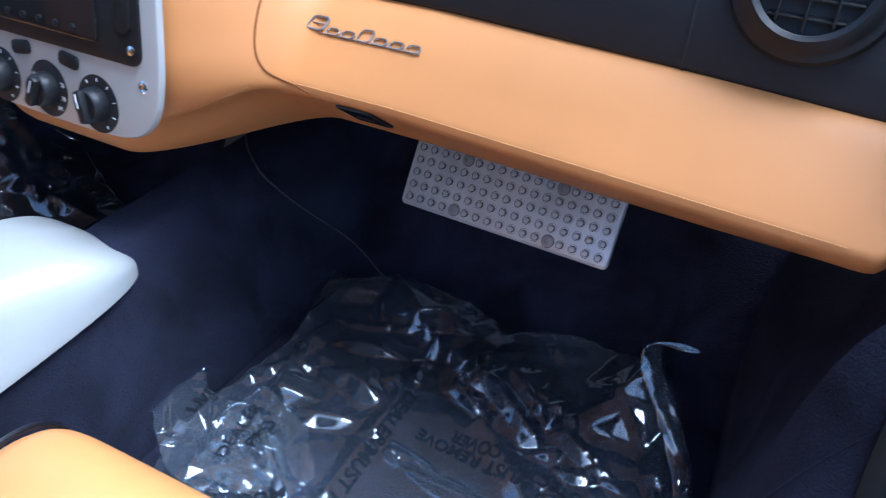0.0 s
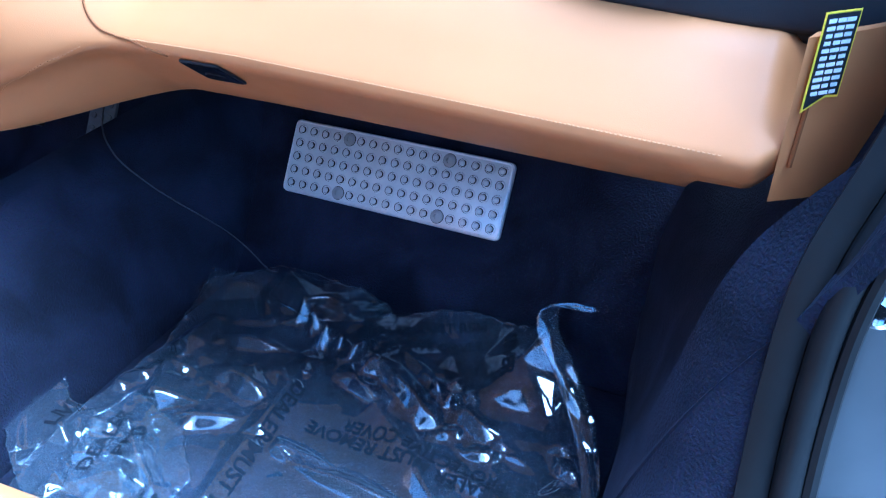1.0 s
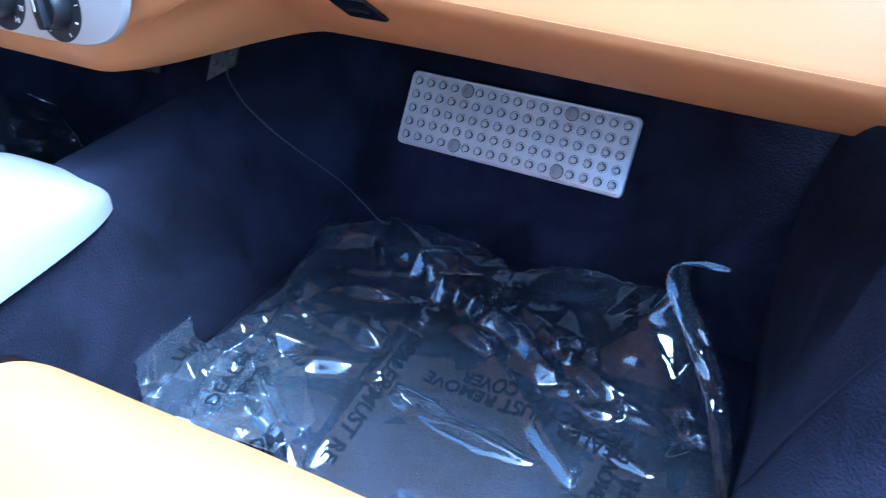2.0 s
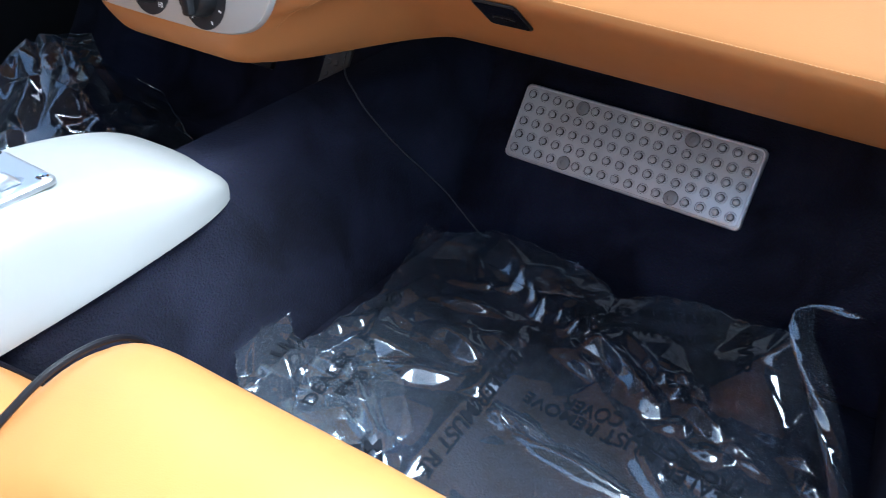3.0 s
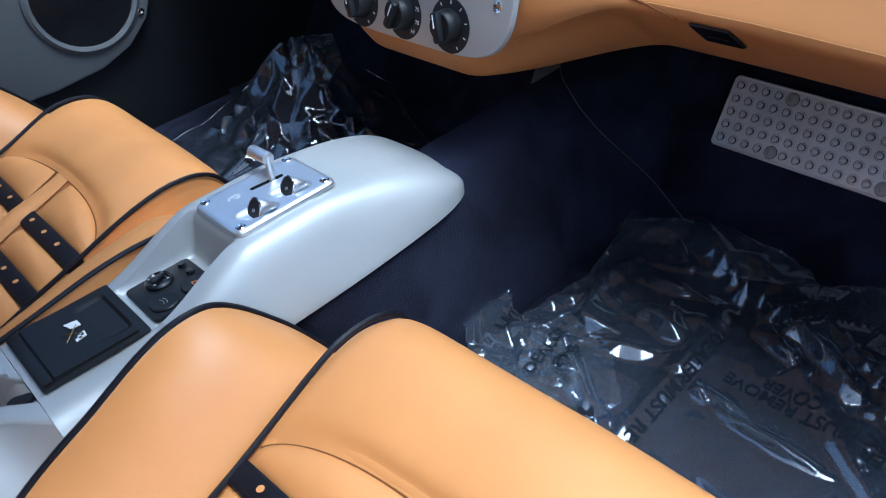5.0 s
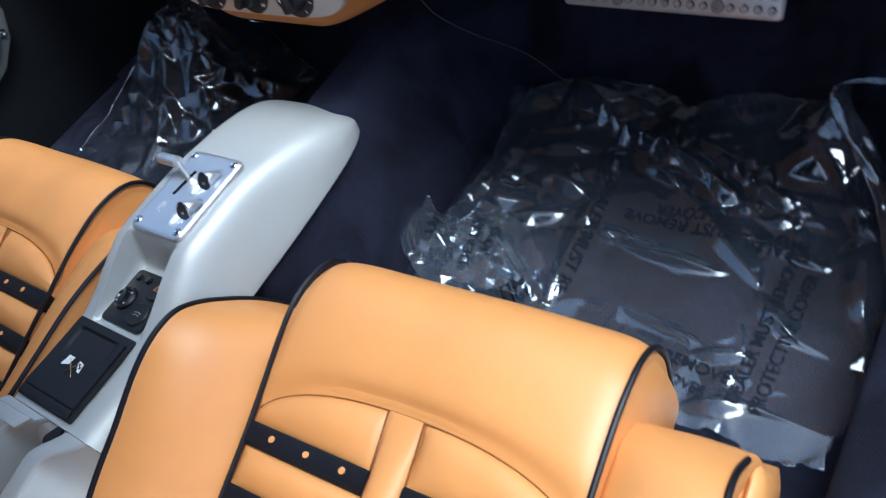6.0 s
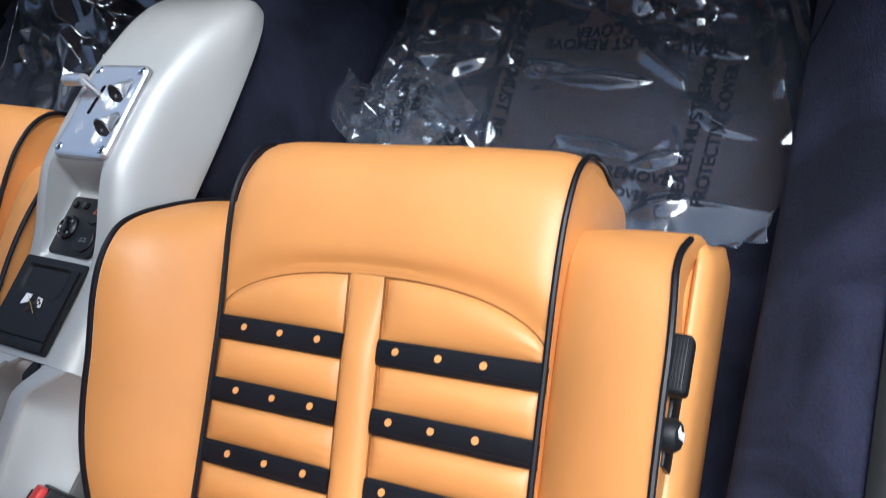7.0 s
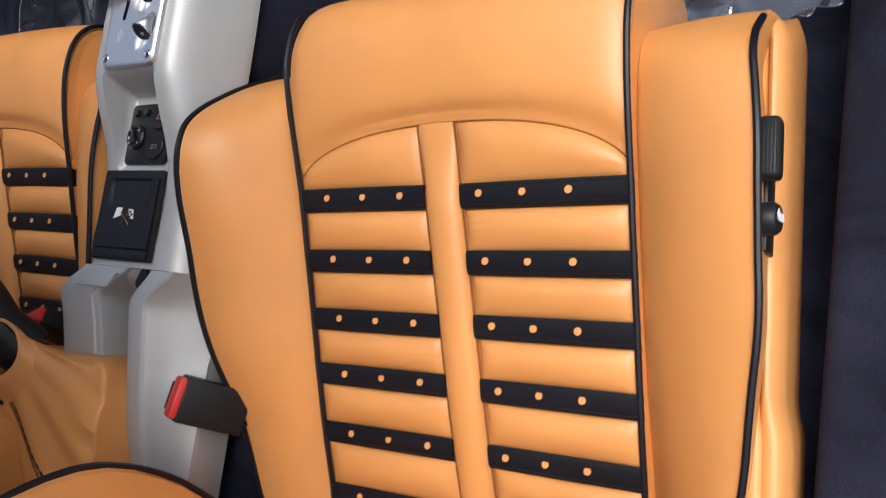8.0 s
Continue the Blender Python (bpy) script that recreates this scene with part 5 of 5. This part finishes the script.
wrap = thing("plastic_cover", "crumpled clear plastic cover with printed words on the footwell floor", "plastic cover", (0.04, 0.42, FLOOR_Z))
SHEET = [(-0.200, 0.235), (-0.225, 0.300), (-0.231, 0.370), (-0.215, 0.485), (-0.232, 0.560), (-0.238, 0.600), (-0.190, 0.625), (-0.160, 0.646), (-0.100, 0.650), (-0.052, 0.652), (-0.006, 0.638), (0.011, 0.622), (0.064, 0.646), (0.115, 0.660), (0.160, 0.652), (0.195, 0.615),
         (0.242, 0.565), (0.282, 0.505), (0.293, 0.447), (0.297, 0.380), (0.298, 0.309), (0.296, 0.264), (0.285, 0.211), (0.230, 0.205), (0.174, 0.213), (0.080, 0.206), (-0.050, 0.212), (-0.130, 0.222)]
def sheet_rise(x, y):
    corner = math.exp(-((x - 0.185) / 0.035) ** 2 - ((y - 0.61) / 0.04) ** 2)
    return FLOOR_Z + 0.012 + 0.010 * noise.noise(Vector((x * 7, y * 7, 4.0))) * smooth01(-0.25, 0.0, x) + 0.012 * smooth01(0.57, 0.65, y) + 0.045 * corner + 0.008 * smooth01(0.53, 0.62, y) * smooth01(0.0, -0.14, x) + 0.004 * (1 - calm(x, y))
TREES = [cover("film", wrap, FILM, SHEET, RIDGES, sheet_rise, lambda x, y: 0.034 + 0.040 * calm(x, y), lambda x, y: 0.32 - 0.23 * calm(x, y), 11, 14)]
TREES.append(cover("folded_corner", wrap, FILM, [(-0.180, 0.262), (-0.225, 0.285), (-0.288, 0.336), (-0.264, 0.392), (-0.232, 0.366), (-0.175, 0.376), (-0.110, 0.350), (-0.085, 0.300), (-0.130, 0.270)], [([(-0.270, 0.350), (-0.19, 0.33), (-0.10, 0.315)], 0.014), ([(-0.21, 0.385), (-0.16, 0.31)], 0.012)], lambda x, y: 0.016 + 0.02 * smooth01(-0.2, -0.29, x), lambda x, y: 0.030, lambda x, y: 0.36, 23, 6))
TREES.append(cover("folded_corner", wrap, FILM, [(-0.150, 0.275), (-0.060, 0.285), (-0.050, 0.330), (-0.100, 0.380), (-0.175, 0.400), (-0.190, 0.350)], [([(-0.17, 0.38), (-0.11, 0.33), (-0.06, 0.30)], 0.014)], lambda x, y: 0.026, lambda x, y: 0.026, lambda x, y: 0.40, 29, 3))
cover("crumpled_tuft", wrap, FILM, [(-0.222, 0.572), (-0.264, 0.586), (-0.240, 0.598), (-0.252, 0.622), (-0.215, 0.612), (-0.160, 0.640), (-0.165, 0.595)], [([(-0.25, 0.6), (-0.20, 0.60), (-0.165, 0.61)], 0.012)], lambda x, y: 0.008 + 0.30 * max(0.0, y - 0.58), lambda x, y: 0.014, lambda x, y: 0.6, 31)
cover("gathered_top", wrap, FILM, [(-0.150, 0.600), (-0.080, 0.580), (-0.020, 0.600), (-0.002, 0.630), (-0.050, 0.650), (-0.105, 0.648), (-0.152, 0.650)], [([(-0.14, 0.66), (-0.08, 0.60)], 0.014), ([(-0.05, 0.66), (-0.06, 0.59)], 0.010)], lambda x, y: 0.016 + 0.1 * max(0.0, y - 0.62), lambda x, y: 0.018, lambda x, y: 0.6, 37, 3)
horn = curve_points([(0.296, 0.430, 0.004), (0.268, 0.515, 0.020), (0.232, 0.565, 0.052), (0.205, 0.585, 0.082), (0.200, 0.597, 0.104), (0.216, 0.602, 0.112), (0.244, 0.605, 0.110)], 46)
part("rolled_edge", strip_loft([[p + Vector((0.010 * math.cos(a) * w, 0.006 * math.cos(a) * w, 0.003 * math.sin(a) * w + 0.003 * noise.noise(p * 60 + Vector((a, 0, 0))))) for a in [0.4 + k * math.pi / 11 for k in range(13)]] for p, w in [(p, 0.55 + 0.5 * math.sin(math.pi * (i / 45) ** 0.7)) for i, p in enumerate(horn)]], None), FILM, wrap)


def printed(words, a, b, tall=0.0165):
    """Words printed along the line from a to b, lying on the film."""
    bm = text_bm(words, tall, bold=0.0002)
    xs_ = [v.co.x for v in bm.verts]
    k = math.dist(a, b) / (max(xs_) - min(xs_))
    ang = math.atan2(b[1] - a[1], b[0] - a[0])
    bmesh.ops.triangulate(bm, faces=bm.faces[:])
    bmesh.ops.subdivide_edges(bm, edges=[e for e in bm.edges if e.calc_length() > 0.004], cuts=2)
    ca, sa = math.cos(ang), math.sin(ang)
    for v in bm.verts:
        x, y = v.co.x * k, v.co.y * min(max(k, 0.9), 1.15)
        px, py = 0.5 * (a[0] + b[0]) + ca * x - sa * y, 0.5 * (a[1] + b[1]) + sa * x + ca * y
        hits = [tree.ray_cast(Vector((px, py, 0.5)), Vector((0, 0, -1)))[0] for tree in TREES]
        v.co = (px, py, max([h.z for h in hits if h] + [0.0]) + 0.0012)
    part("print_line", bm, PRINT_INK, wrap, "black printed words")


printed("DEALER MUST REMOVE", (0.195, 0.245), (0.200, 0.440))
printed("PROTECTIVE COVER", (0.218, 0.243), (0.223, 0.420))
printed("DEALER MUST REMOVE", (0.213, 0.438), (0.000, 0.446))
printed("PROTECTIVE COVER", (0.209, 0.456), (0.034, 0.461))
printed("DEALER MUST RE", (-0.034, 0.486), (-0.026, 0.310))
printed("REMOVE", (0.113, 0.277), (0.185, 0.270))
printed("COVER", (0.118, 0.254), (0.168, 0.249))
printed("DEALER MUST REM", (-0.016, 0.583), (0.118, 0.640))
printed("PROTECTIVE COVER", (-0.010, 0.558), (0.124, 0.614))
printed("COVER", (0.146, 0.640), (0.166, 0.570))
printed("DEALER", (-0.150, 0.300), (-0.162, 0.375))
printed("PRO", (-0.131, 0.325), (-0.133, 0.365))
printed("LIVE", (-0.219, 0.330), (-0.228, 0.373))
printed("COVER", (-0.203, 0.440), (-0.190, 0.490))
printed("MUST", (-0.060, 0.30), (-0.105, 0.262))

# cover in the driver's footwell
wrap = thing("plastic_cover", "heaped crumpled clear plastic cover in the driver's footwell", "plastic cover", (-0.8, 0.48, FLOOR_Z))
def heap_rise(x, y):
    hump = math.exp(-((x + 0.92) / 0.12) ** 2 - ((y - 0.55) / 0.11) ** 2)
    return FLOOR_Z + 0.012 + 0.135 * hump + 0.02 * max(0.0, noise.noise(Vector((x * 8, y * 8, 1.0))))
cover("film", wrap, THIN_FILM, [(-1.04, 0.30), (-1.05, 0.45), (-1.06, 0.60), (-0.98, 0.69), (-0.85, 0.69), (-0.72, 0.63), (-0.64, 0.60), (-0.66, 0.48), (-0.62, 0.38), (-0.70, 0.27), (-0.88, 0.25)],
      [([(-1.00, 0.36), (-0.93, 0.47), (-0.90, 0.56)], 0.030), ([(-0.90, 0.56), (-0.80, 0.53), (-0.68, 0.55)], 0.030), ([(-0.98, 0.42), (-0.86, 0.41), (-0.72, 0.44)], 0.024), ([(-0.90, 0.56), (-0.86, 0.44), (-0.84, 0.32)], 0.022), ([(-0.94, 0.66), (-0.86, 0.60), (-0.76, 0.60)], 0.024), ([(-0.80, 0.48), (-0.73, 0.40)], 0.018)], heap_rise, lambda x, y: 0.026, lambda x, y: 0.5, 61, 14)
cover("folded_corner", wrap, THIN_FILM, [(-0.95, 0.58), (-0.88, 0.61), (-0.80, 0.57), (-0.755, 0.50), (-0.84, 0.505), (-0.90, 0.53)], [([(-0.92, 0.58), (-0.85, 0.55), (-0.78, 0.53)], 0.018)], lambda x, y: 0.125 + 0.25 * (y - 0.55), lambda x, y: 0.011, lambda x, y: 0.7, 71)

# thin cable hanging from under the dash over the tunnel to the floor
cable = curve_points([(-0.375, 0.68, 0.27), (-0.350, 0.604, 0.217), (-0.282, 0.545, 0.212), (-0.265, 0.560, 0.174), (-0.257, 0.590, 0.133), (-0.250, 0.624, 0.092), (-0.242, 0.655, 0.052), (-0.226, 0.668, 0.022), (-0.19, 0.655, 0.010), (-0.165, 0.642, 0.02)], 80)
solid("cable", tube(cable, 0.0009, 6), CABLE_GREY, "thin grey cable running down beside the tunnel", "cable")
solid("carpet_stud", turned([(0.006, 0), (0.006, 0.002), (0.003, 0.004), (0, 0.005)], 14, facing((-0.277, 0.66, 0.19), (0.9, -0.2, 0.4))), CHROME, "small bright carpet fixing stud", "stud")
